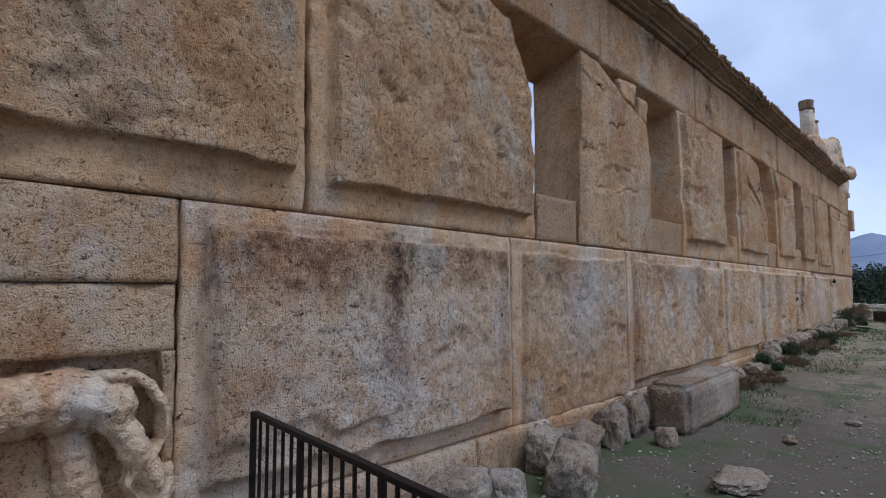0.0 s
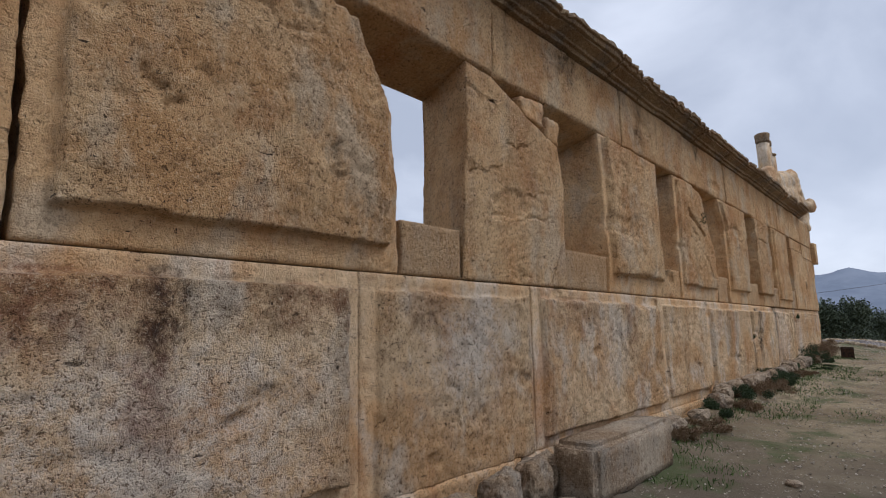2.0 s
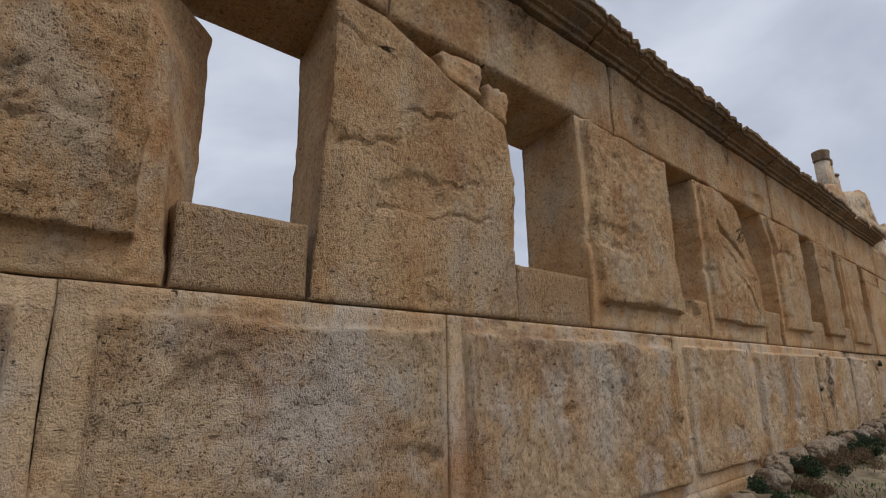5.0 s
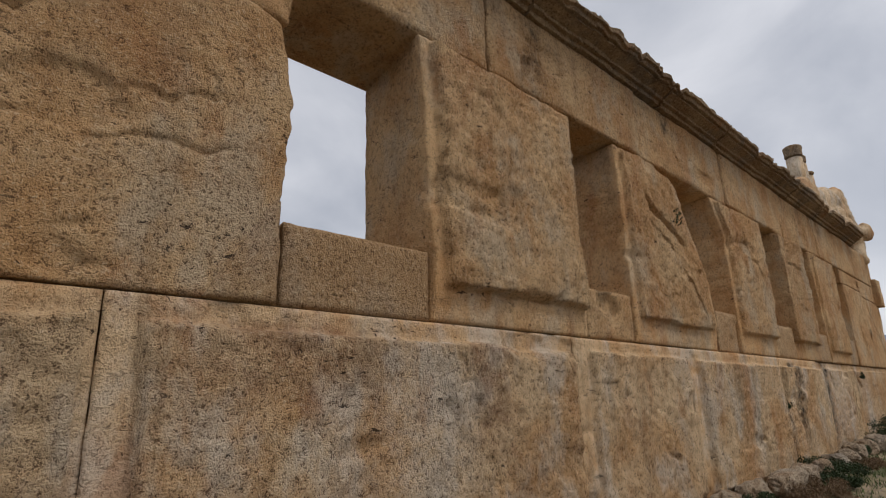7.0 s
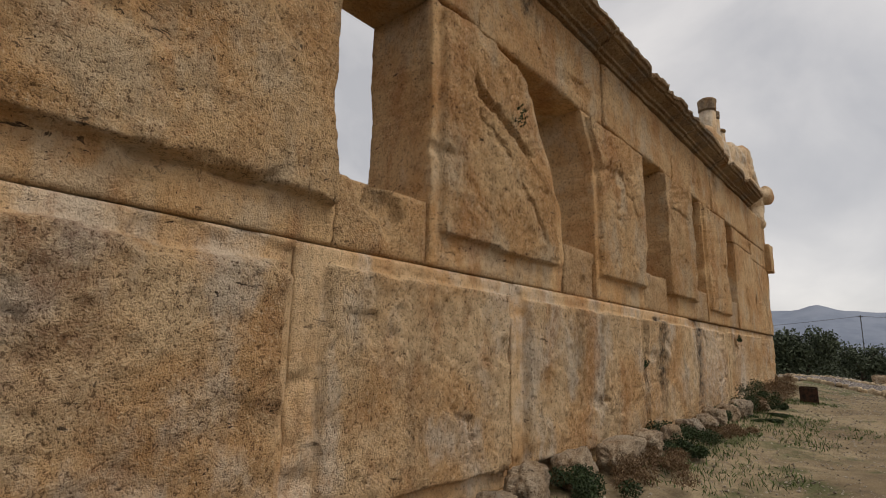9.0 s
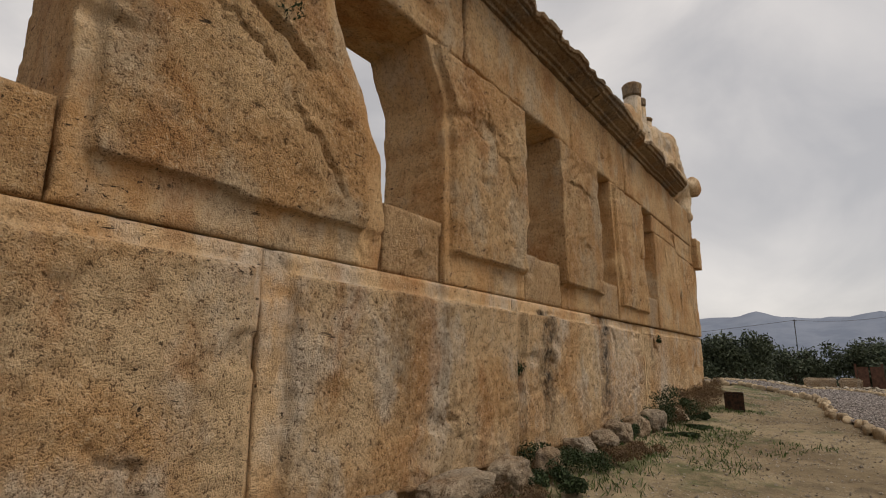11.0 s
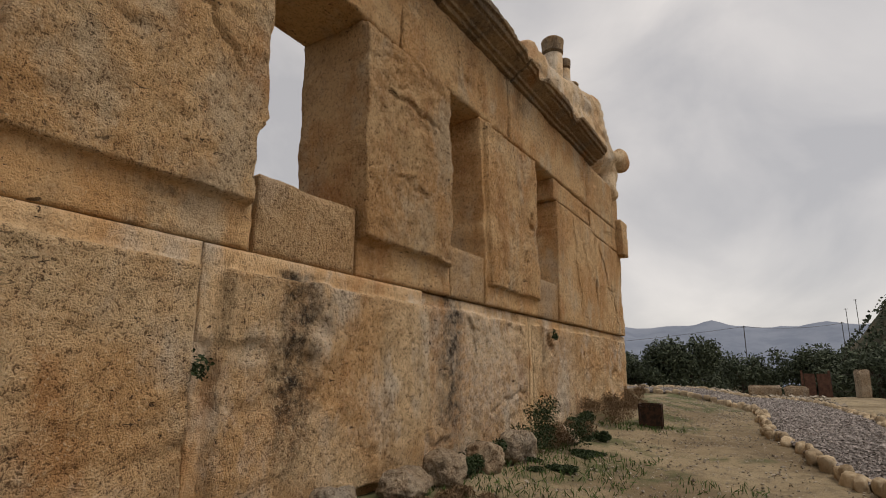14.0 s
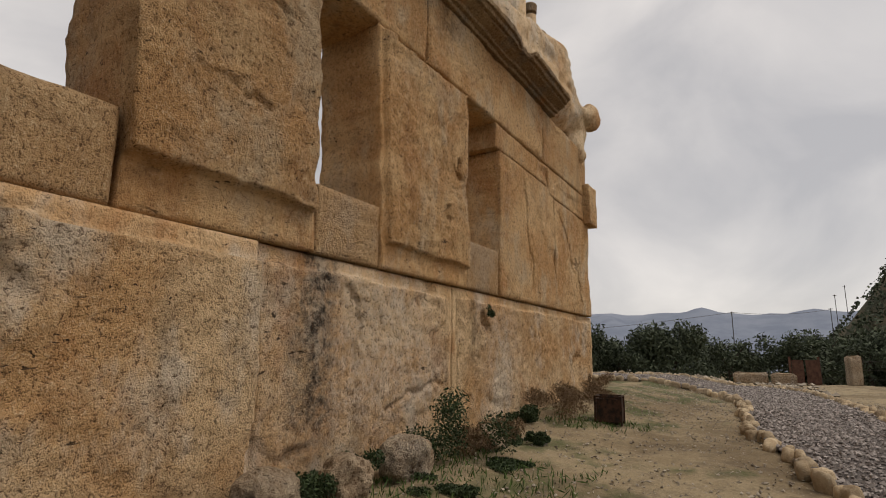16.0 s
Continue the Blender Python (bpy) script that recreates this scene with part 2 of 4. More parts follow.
# ---- helpers ----
rng = np.random.RandomState(7)
TABLE = rng.rand(256, 256)


def vnoise(x, y, s=0):
    """Smooth value noise in [-1, 1] over two arrays."""
    x, y = np.asarray(x, float) + 17.3 * s + 400, np.asarray(y, float) + 31.7 * s + 400
    i, j = np.floor(x).astype(int), np.floor(y).astype(int)
    u, v = x - i, y - j
    u, v = u * u * (3 - 2 * u), v * v * (3 - 2 * v)
    q = lambda a, b: TABLE[(i + a) % 256, (j + b) % 256]
    return 2 * ((q(0, 0) * (1 - u) + q(1, 0) * u) * (1 - v) + (q(0, 1) * (1 - u) + q(1, 1) * u) * v) - 1


def fbm(x, y, s=0, octaves=4, gain=0.5):
    out, a = 0, 1.0
    for o in range(octaves):
        out = out + a * vnoise(np.asarray(x) * 2 ** o, np.asarray(y) * 2 ** o, s + o)
        a *= gain
    return out


def smooth(a, b, x):
    t = np.clip((x - a) / (b - a), 0, 1)
    return t * t * (3 - 2 * t)


def mesh_of(name, verts, faces, mat, shade=True):
    me = bpy.data.meshes.new(name)
    me.from_pydata([tuple(v) for v in verts], [], faces)
    me.materials.append(mat)
    if shade:
        me.polygons.foreach_set("use_smooth", [True] * len(me.polygons))
    me.update()
    return me


def child(name, me, parent, label=""):
    ob = new(name, me)
    ob.parent = parent
    if label:
        tagged(ob, label)
    return ob


def part(name, bm, mat, parent, label="", shade=False):
    me = bpy.data.meshes.new(name)
    bm.to_mesh(me)
    bm.free()
    me.materials.append(mat)
    if shade:
        me.polygons.foreach_set("use_smooth", [True] * len(me.polygons))
    return child(name, me, parent, label)


def box_bm(size, at=(0, 0, 0), bevel=0.0, bm=None):
    bm = bm or bmesh.new()
    r = bmesh.ops.create_cube(bm, size=1)
    bmesh.ops.scale(bm, vec=size, verts=r["verts"])
    bmesh.ops.translate(bm, vec=at, verts=r["verts"])
    if bevel:
        edges = list({e for v in r["verts"] for e in v.link_edges})
        bmesh.ops.bevel(bm, geom=edges, offset=bevel, segments=2, affect="EDGES")
    return bm


def thing(name, at, label, category, group="", kind=""):
    ob = new(name)
    ob.location = at
    return tagged(ob, label, category, group, kind)


# ---- the ground ----
def ground_z(x, y):
    x, y = np.asarray(x, float), np.asarray(y, float)
    along = np.interp(x, [-30, 0, 8, 12, 16, 20, 25, 31, 40, 49, 56, 75, 130, 400], [-0.45, -0.45, -0.45, -0.4, -0.22, -0.08, 0.08, 0.22, 0.25, 0.15, -0.4, -1.6, -2.5, -30])
    bank = 0.16 * smooth(2.2, 4.3, y) * smooth(8, 16, x) + 0.12 * smooth(26, 31, x) * smooth(2.0, 4.2, y)
    inside = 0.5 * smooth(5.0, 6.5, y) * (1 - smooth(30, 36, x))
    return along + bank + inside + 0.035 * fbm(x * 0.6, y * 0.6, 3) * (np.abs(x) < 60)


def spread(a, b, near0, near1, fine, growth):
    """Coordinates from a to b, fine between near0 and near1 and coarser outward."""
    mid = list(np.arange(near0, near1 + fine, fine))
    step, c, right = fine, mid[-1], []
    while c < b:
        step *= growth
        c += step
        right.append(c)
    step, c, left = fine, mid[0], []
    while c > a:
        step *= growth
        c -= step
        left.append(c)
    return np.array(left[::-1] + mid + right)


gx, gy = spread(-2500, 3000, 0, 42, 0.12, 1.16), spread(-2500, 2500, -3, 4.6, 0.12, 1.2)
GX, GY = np.meshgrid(gx, gy)
GZ = ground_z(GX, GY) + 0.02 * fbm(GX * 2.5, GY * 2.5, 9, 3) * (np.abs(GX) < 70) + 0.012 * fbm(GX * 7, GY * 7, 12, 2) * (np.abs(GX) < 60)
nx, ny = len(gx), len(gy)
ground = new("ground", mesh_of("ground", np.stack([GX.ravel(), GY.ravel(), GZ.ravel()], 1),
                               [(j * nx + i, j * nx + i + 1, (j + 1) * nx + i + 1, (j + 1) * nx + i) for j in range(ny - 1) for i in range(nx - 1)], M_SOIL))
tagged(ground, "pale dry trodden soil with small stones and mossy patches", "ground", kind="structure")

# ---- the long wall of huge stone blocks ----
W = 4.375      # plane of the dressed margins
DEPTH = 0.88
BED, SILL, HEAD, TOP = 2.12, 2.72, 4.88, 6.0
wall = new("wall_1")
tagged(wall, "ruined wall of huge weathered honey-coloured limestone blocks", "wall", kind="structure")


def edge(v):
    return v if callable(v) else (lambda z: np.full_like(np.asarray(z, float), v))


def block(name, left, right, z0, z1, mat, label="", margins=(0.12, 0.12, 0.08, 0.1), proud=0.06, front=W, depth=DEPTH,
          seed=0, rough=0.014, step=0.026, round_by=0.018, cracks=(), top=None, ragged=0.012, rear=(None, None), sag=0.0, rear_top=None):
    """A block with a dressed margin, a raised rough face, worn arrises and cracks; left and right may be functions of z.
    rear gives the x of the sides at the back, sag lowers the rear edge of the underside, rear_top is the height of the top at the back."""
    L, R, T = edge(left), edge(right), top
    wide = float(np.max(R(np.array([z0, z1])) - L(np.array([z0, z1]))))
    n, m = max(6, int(wide / step)), max(6, int((z1 - z0) / step))
    s, t = np.meshgrid(np.linspace(0, 1, n + 1), np.linspace(0, 1, m + 1))
    z = z0 + (z1 - z0) * t
    l, r = L(z), R(z)
    rag = lambda sd, zz: ragged * fbm(zz * 3.1, zz * 0 + sd, seed + sd, 4, 0.6)
    l, r = l + rag(1.7, z), r + rag(5.3, z)
    x = l + (r - l) * s
    if T is not None:
        z = z0 + (T(x) - z0) * t
    ztop = z[-1][None, :] + 0 * z
    dl, dr, db, dt = x - l, r - x, z - z0, ztop - z
    wob = 0.02 * fbm(x * 2.3, z * 2.3, seed + 4, 4)
    if proud:
        inner = np.minimum.reduce([dl - margins[0], dr - margins[1], db - margins[2], dt - margins[3]]) + wob
        boss = smooth(0.0, 0.018, inner)
    else:
        boss = np.zeros_like(x)
    out = proud * boss + rough * (0.35 + 0.65 * boss) * fbm(x * 1.3, z * 1.3, seed, 6, 0.62) + (0.004 + 0.008 * boss) * fbm(x * 11, z * 11, seed + 2, 2)
    scars = smooth(0.62, 0.95, fbm(x * 1.1, z * 1.7, seed + 11, 4))
    out -= 0.035 * scars
    rim = np.minimum.reduce([dl, dr, db, dt])
    out -= round_by * (1 - smooth(0, 0.035, rim + 0.012 * fbm(x * 6, z * 6, seed + 7, 2))) 
    for (ax, az, bx, bz, wid, deep) in cracks:
        dx, dz = bx - ax, bz - az
        q = np.clip(((x - ax) * dx + (z - az) * dz) / (dx * dx + dz * dz), 0, 1)
        off = 0.07 * fbm(q * 4 + seed, q * 0, seed + 3, 4, 0.6)
        nl = math.hypot(dx, dz)
        d = np.hypot(x - (ax + dx * q) + off * dz / nl, z - (az + dz * q) - off * dx / nl)
        out -= deep * (1 - smooth(wid * 0.4, wid, d)) * smooth(0, 0.08, q) * (1 - smooth(0.9, 1.0, q))
    y = front - out
    V = [np.stack([x.ravel(), y.ravel(), z.ravel()], 1)]
    idx = lambda i, j: j * (n + 1) + i
    F = [(idx(i, j), idx(i + 1, j), idx(i + 1, j + 1), idx(i, j + 1)) for j in range(m) for i in range(n)]
    loop = [idx(i, 0) for i in range(n)] + [idx(n, j) for j in range(m)] + [idx(i, m) for i in range(n, 0, -1)] + [idx(0, j) for j in range(m, 0, -1)]
    ring = V[0][loop]
    cx, cz = x.mean(), z.mean()
    count, layers, base = len(loop), 8, V[0].shape[0]
    prev = loop
    for k in range(1, layers + 1):
        q = k / layers
        p = ring.copy()
        yy = front + 0.03 + (depth - 0.03) * q
        wobble = 0.018 * fbm(p[:, 2] * 2.2 + p[:, 0] * 1.3, np.full(count, yy * 3.0), seed + 21, 4, 0.6)
        sx, sz = np.sign(p[:, 0] - cx), np.sign(p[:, 2] - cz)
        side = np.zeros(count)
        side[n:n + m] = 1
        side[2 * n + m:] = 1
        p[:, 0] += np.where(side > 0, sx * (wobble - 0.012), 0)
        for sign, goal in zip((-1, 1), rear):
            if goal is not None:
                here = (side > 0) & (sx == sign)
                p[here, 0] += q * (goal - ring[here, 0])
        if rear_top is not None:
            p[n + m:2 * n + m, 2] += q * (rear_top - ring[n + m:2 * n + m, 2])
        p[:, 2] += np.where(side > 0, 0, -sz * 0.004) - q * sag * (p[:, 2] < cz)
        p[:, 1] = yy
        V.append(p)
        cur = [base + (k - 1) * count + a for a in range(count)]
        F += [(prev[a], cur[a], cur[(a + 1) % count], prev[(a + 1) % count]) for a in range(count)]
        prev = cur
    F.append(tuple(prev))
    me = mesh_of(name, np.concatenate(V), F, mat)
    face = np.clip(boss + (0.75 if not proud else 0.0), 0, 1).ravel()
    me.attributes.new("dressing", "FLOAT", "POINT").data.foreach_set("value", np.append(face, np.full(len(me.vertices) - len(face), 0.45)))
    return child(name, me, wall, label)


def tilt(x0, x1, z0, z1):
    """An upright edge that runs from x0 at z0 to x1 at z1."""
    return lambda z: x0 + (x1 - x0) * (np.asarray(z, float) - z0) / (z1 - z0)


def bent(zs, xs):
    return lambda z: np.interp(z, zs, xs)


G = 0.007   # half a joint
# lower course
LOW = [1.44, 5.07, 8.0, 12.42, 15.22, 18.97, 21.79, 25.0, 31.4]
low_margins = [(0.17, 0.17, 0.2, 0.16), (0.2, 0.07, -0.3, 0.16), (0.2, 0.07, 0.16, 0.16), (0.28, 0.06, 0.2, 0.14), (0.24, 0.03, 0.2, 0.16),
               (0.14, 0.03, 0.2, 0.16), (0.1, 0.1, 0.1, 0.14), (0.1, 0.1, 0.1, 0.12)]
low_proud = [0.12, 0.04, 0.07, 0.06, 0.09, 0.11, 0.03, 0.015]
low_cracks = [[], [(6.3, 1.0, 6.5, 0.5, 0.03, 0.03)], [(10.6, 1.9, 10.9, 1.2, 0.03, 0.03)], [(14.2, 0.9, 14.5, 0.5, 0.05, 0.04)],
              [(17.4, 0.9, 17.7, 0.5, 0.05, 0.05)], [(19.9, 1.7, 20.2, 0.9, 0.02, 0.02)],
              [(23.0, 1.95, 23.2, 1.35, 0.035, 0.05), (23.5, 0.75, 24.9, 0.95, 0.04, 0.03)], [(27.7, 2.0, 28.1, 0.4, 0.02, 0.03), (25.8, 1.75, 26.1, 1.6, 0.12, 0.1)]]
GAP = [0.008, 0.003, 0.003, 0.004, 0.004, 0.012, 0.011, 0.007, 0.005]
for i in range(8):
    base = 0.0 if i == 0 else -0.02
    block("stone_block", LOW[i] + GAP[i], LOW[i + 1] - GAP[i + 1], base, BED - G, M_LOW, "", low_margins[i], low_proud[i], W + (0, 0.01, 0, 0.01, -0.01, 0.0, 0.06, 0.06)[i], seed=i * 13 + 1, rough=0.02, round_by=0.012, cracks=low_cracks[i], ragged=0.004)
# footing course below, slightly proud
foot = [(-3.0, 1.4), (1.42, 4.4), (4.42, 7.6), (7.62, 11.0), (11.02, 14.3), (14.32, 17.4), (17.42, 20.6), (20.62, 24.0), (24.02, 27.6), (27.62, 31.2)]
for i, (a, b) in enumerate(foot):
    block("footing_block", a, b, -0.75, -0.01 if i else -0.2, M_LOW, "", (0.05, 0.05, 0.05, 0.05), 0, W - 0.06, DEPTH, 200 + i, 0.035, 0.035, 0.04)
# panel round the carved animal
block("stone_block", -4.0, 1.44 - G, 1.56, BED - G, M_LOW, "", (0.02, 0.05, 0.03, 0.03), 0.0, W, DEPTH, 301, 0.01, cracks=[(-0.5, 1.9, 0.4, 1.8, 0.012, 0.012)])
block("stone_block", -4.0, 1.44 - G, 1.12, 1.56 - G, M_LOW, "", (0.02, 0.05, 0.03, 0.03), 0.0, W + 0.02, DEPTH - 0.03, 302, 0.03)
block("stone_block", -4.0, 1.44 - G, -0.2, 1.12, M_LOW, "", (0.02, 0.05, 0.03, 0.03), 0.0, W + 0.16, DEPTH - 0.16, 305, 0.02, round_by=0.0)
block("stone_block", 1.36, 1.44 - G, -0.2, 1.12, M_LOW, "", (0.0, 0.0, 0.0, 0.0), 0.0, W, 0.3, 306, 0.006, 0.02, ragged=0.02)
block("stone_block", -9.0, -4.0 - G, -0.2, BED - G, M_LOW, "", seed=303)

# upper course: piers between windows
UP = [
    (-3.2, 2.36, (0.1, 0.13, 0.3, 0.1), 0.12, HEAD, [(1.4, 3.0, 1.8, 2.9, 0.02, 0.015)]),
    (2.41, bent([BED, 2.6, 3.6, 4.3, HEAD], [5.58, 5.58, 5.54, 5.48, 5.08]), (0.17, 0.16, 0.25, 0.1), 0.11, HEAD, [(3.0, 3.4, 3.35, 3.2, 0.05, 0.04), (4.7, 3.3, 4.75, 2.9, 0.04, 0.04), (3.5, 4.4, 4.4, 4.2, 0.03, 0.03)]),
    (bent([BED, SILL, 4.2, HEAD], [6.62, 6.66, 6.76, 6.76]), bent([BED, 2.8, 4.1, HEAD], [9.0, 8.98, 9.05, 8.9]), (0.02, 0.02, 0.05, 0.02), 0.0, HEAD,
     [(6.8, 3.45, 7.5, 3.6, 0.024, 0.035), (7.5, 3.95, 8.2, 4.05, 0.026, 0.035), (7.1, 2.95, 8.7, 3.05, 0.024, 0.025), (6.7, 4.55, 7.5, 4.4, 0.022, 0.03), (7.9, 3.3, 8.6, 3.45, 0.024, 0.025), (8.3, 3.9, 8.5, 3.4, 0.022, 0.02)]),
    (bent([BED, SILL, HEAD], [10.4, 10.42, 10.3]), bent([BED, 2.4, HEAD], [12.74, 12.74, 12.66]), (0.12, 0.04, 0.3, 0.05), 0.1, HEAD, [(10.56, 4.2, 10.52, 3.2, 0.03, 0.04), (11.2, 2.47, 12.2, 2.46, 0.05, 0.05)]),
    (bent([BED, SILL, HEAD], [13.86, 13.86, 13.82]), bent([BED, 2.8, 3.5, 4.2, HEAD], [16.5, 16.5, 16.42, 16.15, 15.75]), (0.12, 0.3, 0.3, 0.05), 0.08, HEAD,
     [(14.4, 4.2, 15.6, 3.65, 0.07, 0.11), (15.3, 3.4, 16.0, 2.6, 0.035, 0.05), (14.5, 3.9, 15.2, 3.5, 0.03, 0.05)]),
    (bent([BED, SILL, 4.2, HEAD], [17.5, 17.5, 17.45, 17.1]), bent([BED, 3.1, 3.2, HEAD], [19.38, 19.32, 19.4, 19.42]), (0.1, 0.06, 0.34, 0.05), 0.08, HEAD, [(18.3, 4.4, 19.1, 3.4, 0.03, 0.04), (18.0, 4.3, 18.2, 3.9, 0.03, 0.04)]),
    (bent([BED, 2.45, 2.6, SILL + 0.1, HEAD], [20.65, 20.66, 20.66, 20.62, 20.55]), bent([BED, HEAD], [22.4, 22.28]), (-0.1, 0.04, 0.36, 0.04), 0.09, HEAD, [(20.9, 4.2, 22.0, 4.15, 0.03, 0.04), (21.0, 3.3, 21.8, 3.2, 0.03, 0.03)]),
    (bent([BED, HEAD], [23.4, 23.22]), bent([BED, HEAD], [25.3, 25.22]), (0.06, 0.05, 0.26, 0.04), 0.07, HEAD, [(24.9, 3.8, 25.0, 3.5, 0.07, 0.07), (24.6, 3.1, 24.65, 2.9, 0.06, 0.05)]),
]
TOPS = {1: lambda x: np.interp(x, [3.6, 4.4, 4.9, 5.2, 5.6], [4.87, 4.84, 4.72, 4.45, 4.15]) + 0.03 * fbm(x * 4, x * 0, 5, 3),
        2: lambda x: np.interp(x, [6.6, 7.3, 7.7, 8.3, 9.0], [4.87, 4.85, 4.68, 4.45, 4.22]) + 0.03 * fbm(x * 4, x * 0, 6, 3),
        4: lambda x: np.interp(x, [13.8, 14.7, 15.3, 15.8, 16.3], [4.87, 4.87, 4.7, 4.45, 4.2]) + 0.03 * fbm(x * 4, x * 0, 7, 3)}
REAR = [(None, None), (None, 6.02), (6.86, 9.08), (10.3, 12.88), (None, 16.8), (None, 19.72), (None, 22.6), (None, 25.45)]
for i, (a, b, mg, pr, zt, cr) in enumerate(UP):
    block("pier_block", a, b, BED + G, zt - G, M_UP, "", mg, pr, seed=400 + i * 17, rough=0.022, cracks=cr, ragged=0.018, top=TOPS.get(i), rear=REAR[i], rear_top=4.86 if i == 1 else None, round_by=0.014)
# end pier is built of several stones
block("pier_block", 26.38, 28.9, BED + G, 4.45, M_UP, "", (0.02, 0.02, 0.02, 0.02), 0.0, seed=560, rough=0.04, cracks=[(27.4, 4.4, 27.8, 2.3, 0.03, 0.06), (28.0, 3.9, 28.6, 3.1, 0.02, 0.03)])
block("pier_block", 28.91, 31.25, BED + G, 4.3, M_UP, "", (0.02, 0.02, 0.02, 0.02), 0.0, seed=570, rough=0.05, cracks=[(29.2, 4.2, 30.2, 2.9, 0.03, 0.06), (30.2, 3.4, 30.6, 2.3, 0.03, 0.06)])
block("pier_block", 26.25, 28.6, 4.46, HEAD - G, M_UP, "", (0.02, 0.02, 0.02, 0.02), 0.0, seed=571, rough=0.04)
block("pier_block", 28.61, 31.3, 4.31, HEAD - G, M_UP, "", (0.02, 0.02, 0.02, 0.02), 0.0, seed=572, rough=0.04)
block("corner_block", 30.9, 31.5, 4.22, 5.15, M_UP, "", (0.02, 0.02, 0.02, 0.02), 0.0, W - 0.16, 0.9, 573, 0.03)
# sills under the windows
SILLS = [(5.64, 6.6, 2.7), (9.02, 10.38, 2.72), (12.76, 13.84, 2.72), (16.52, 17.48, 2.78), (19.42, 20.62, 2.78), (22.42, 23.38, 2.78), (25.32, 26.36, 2.8)]
for i, (a, b, zt) in enumerate(SILLS):
    block("sill_block", a + G, b - G, BED + G, zt, M_FILL if i != 2 else M_UP, "", (0.02, 0.02, 0.02, 0.02), 0.0, W + 0.02, DEPTH - 0.1, 600 + i, 0.008, ragged=0.004,
          cracks=[(13.1, 2.66, 13.5, 2.4, 0.2, 0.08)] if i == 2 else [])
# mortar repair at a broken pier corner
block("repair_patch", tilt(8.5, 8.97, BED, 2.9), 8.985, BED + 0.012, 2.85, M_FILL, "smooth tan mortar repair", (0.02, 0.02, 0.02, 0.02), 0.0, W - 0.02, 0.2, 651, 0.004, ragged=0.004)
# lintel course
LINT = [-3.2, 1.9, 7.32, 11.28, 14.62, 17.9, 21.25, 24.2, 28.35, 31.25]
for i in range(9):
    low = {0: HEAD, 1: HEAD}.get(i, HEAD)
    crk = [] if i % 2 else [(LINT[i] + 1.2, 5.9, LINT[i] + 1.4, 5.0, 0.02, 0.03)]
    bot = low - (0.12 if i in (2,) else 0.0)
    block("lintel_block", LINT[i] + 2 * G, LINT[i + 1] - 2 * G, low, TOP - G, M_UP, "", (0.02, 0.02, 0.02, 0.02), 0.0, W - (0.02 if i % 2 else 0.0), DEPTH, 700 + i * 9, 0.03, cracks=crk, ragged=0.02, round_by=0.03, sag=(0, 0.25, 0.22, 0.06, 0.06, 0.06, 0.06, 0.06, 0.06)[i])


def cornice(a, b, seed, mat, drop=0.0):
    """A broken length of moulded cornice that overhangs the wall face."""
    prof = [(0.0, 0.0), (0.07, 0.0), (0.08, 0.06), (0.14, 0.065), (0.15, 0.11), (0.3, 0.16), (0.31, 0.2), (0.37, 0.205), (0.385, 0.28), (0.43, 0.29), (0.44, 0.34), (0.3, 0.37), (0.0, 0.38), (-0.5, 0.34), (-0.5, 0.0)]
    n = max(4, int((b - a) / 0.05))
    V, F = [], []
    for i in range(n + 1):
        x = a + (b - a) * i / n
        worn = 0.5 + 0.5 * float(fbm(x * 0.6, 0.3, seed, 3))
        chip = 0.1 * max(0.0, float(fbm(x * 1.7, 1.7, seed + 2, 5, 0.6)) - 0.25)
        for j, (o, h) in enumerate(prof):
            g = 0.008 * float(fbm(x * 6 + j, j * 1.3, seed + 5, 3))
            oo = o - (chip + 0.03 * worn) * (o > 0.3) + g
            hh = h - (chip * 0.8 + 0.03 * worn) * (h > 0.25) + g * (1 + 2.5 * (h > 0.33))
            V.append((x + 0.02 * (i in (0, n)) * float(fbm(j * 1.7, 0.1, seed + 9, 2)), W - oo, TOP + drop + hh))
    k = len(prof)
    for i in range(n):
        for j in range(k):
            F.append((i * k + j, i * k + (j + 1) % k, (i + 1) * k + (j + 1) % k, (i + 1) * k + j))
    F += [tuple(range(k))[::-1], tuple(n * k + j for j in range(k))]
    return child("cornice_block", mesh_of("cornice_block", V, [f[::-1] for f in F], mat, False), wall, "dark weathered moulded cornice stone")


xs = [-3.2, 2.4, 6.2, 8.6, 10.7, 12.0, 13.1, 15.4, 17.6, 19.9, 22.0, 24.3, 26.6, 28.9]
for i in range(len(xs) - 1):
    cornice(xs[i] + 0.015, xs[i + 1] - 0.015, 900 + 7 * i, M_TOP, -0.02 * (i % 3))


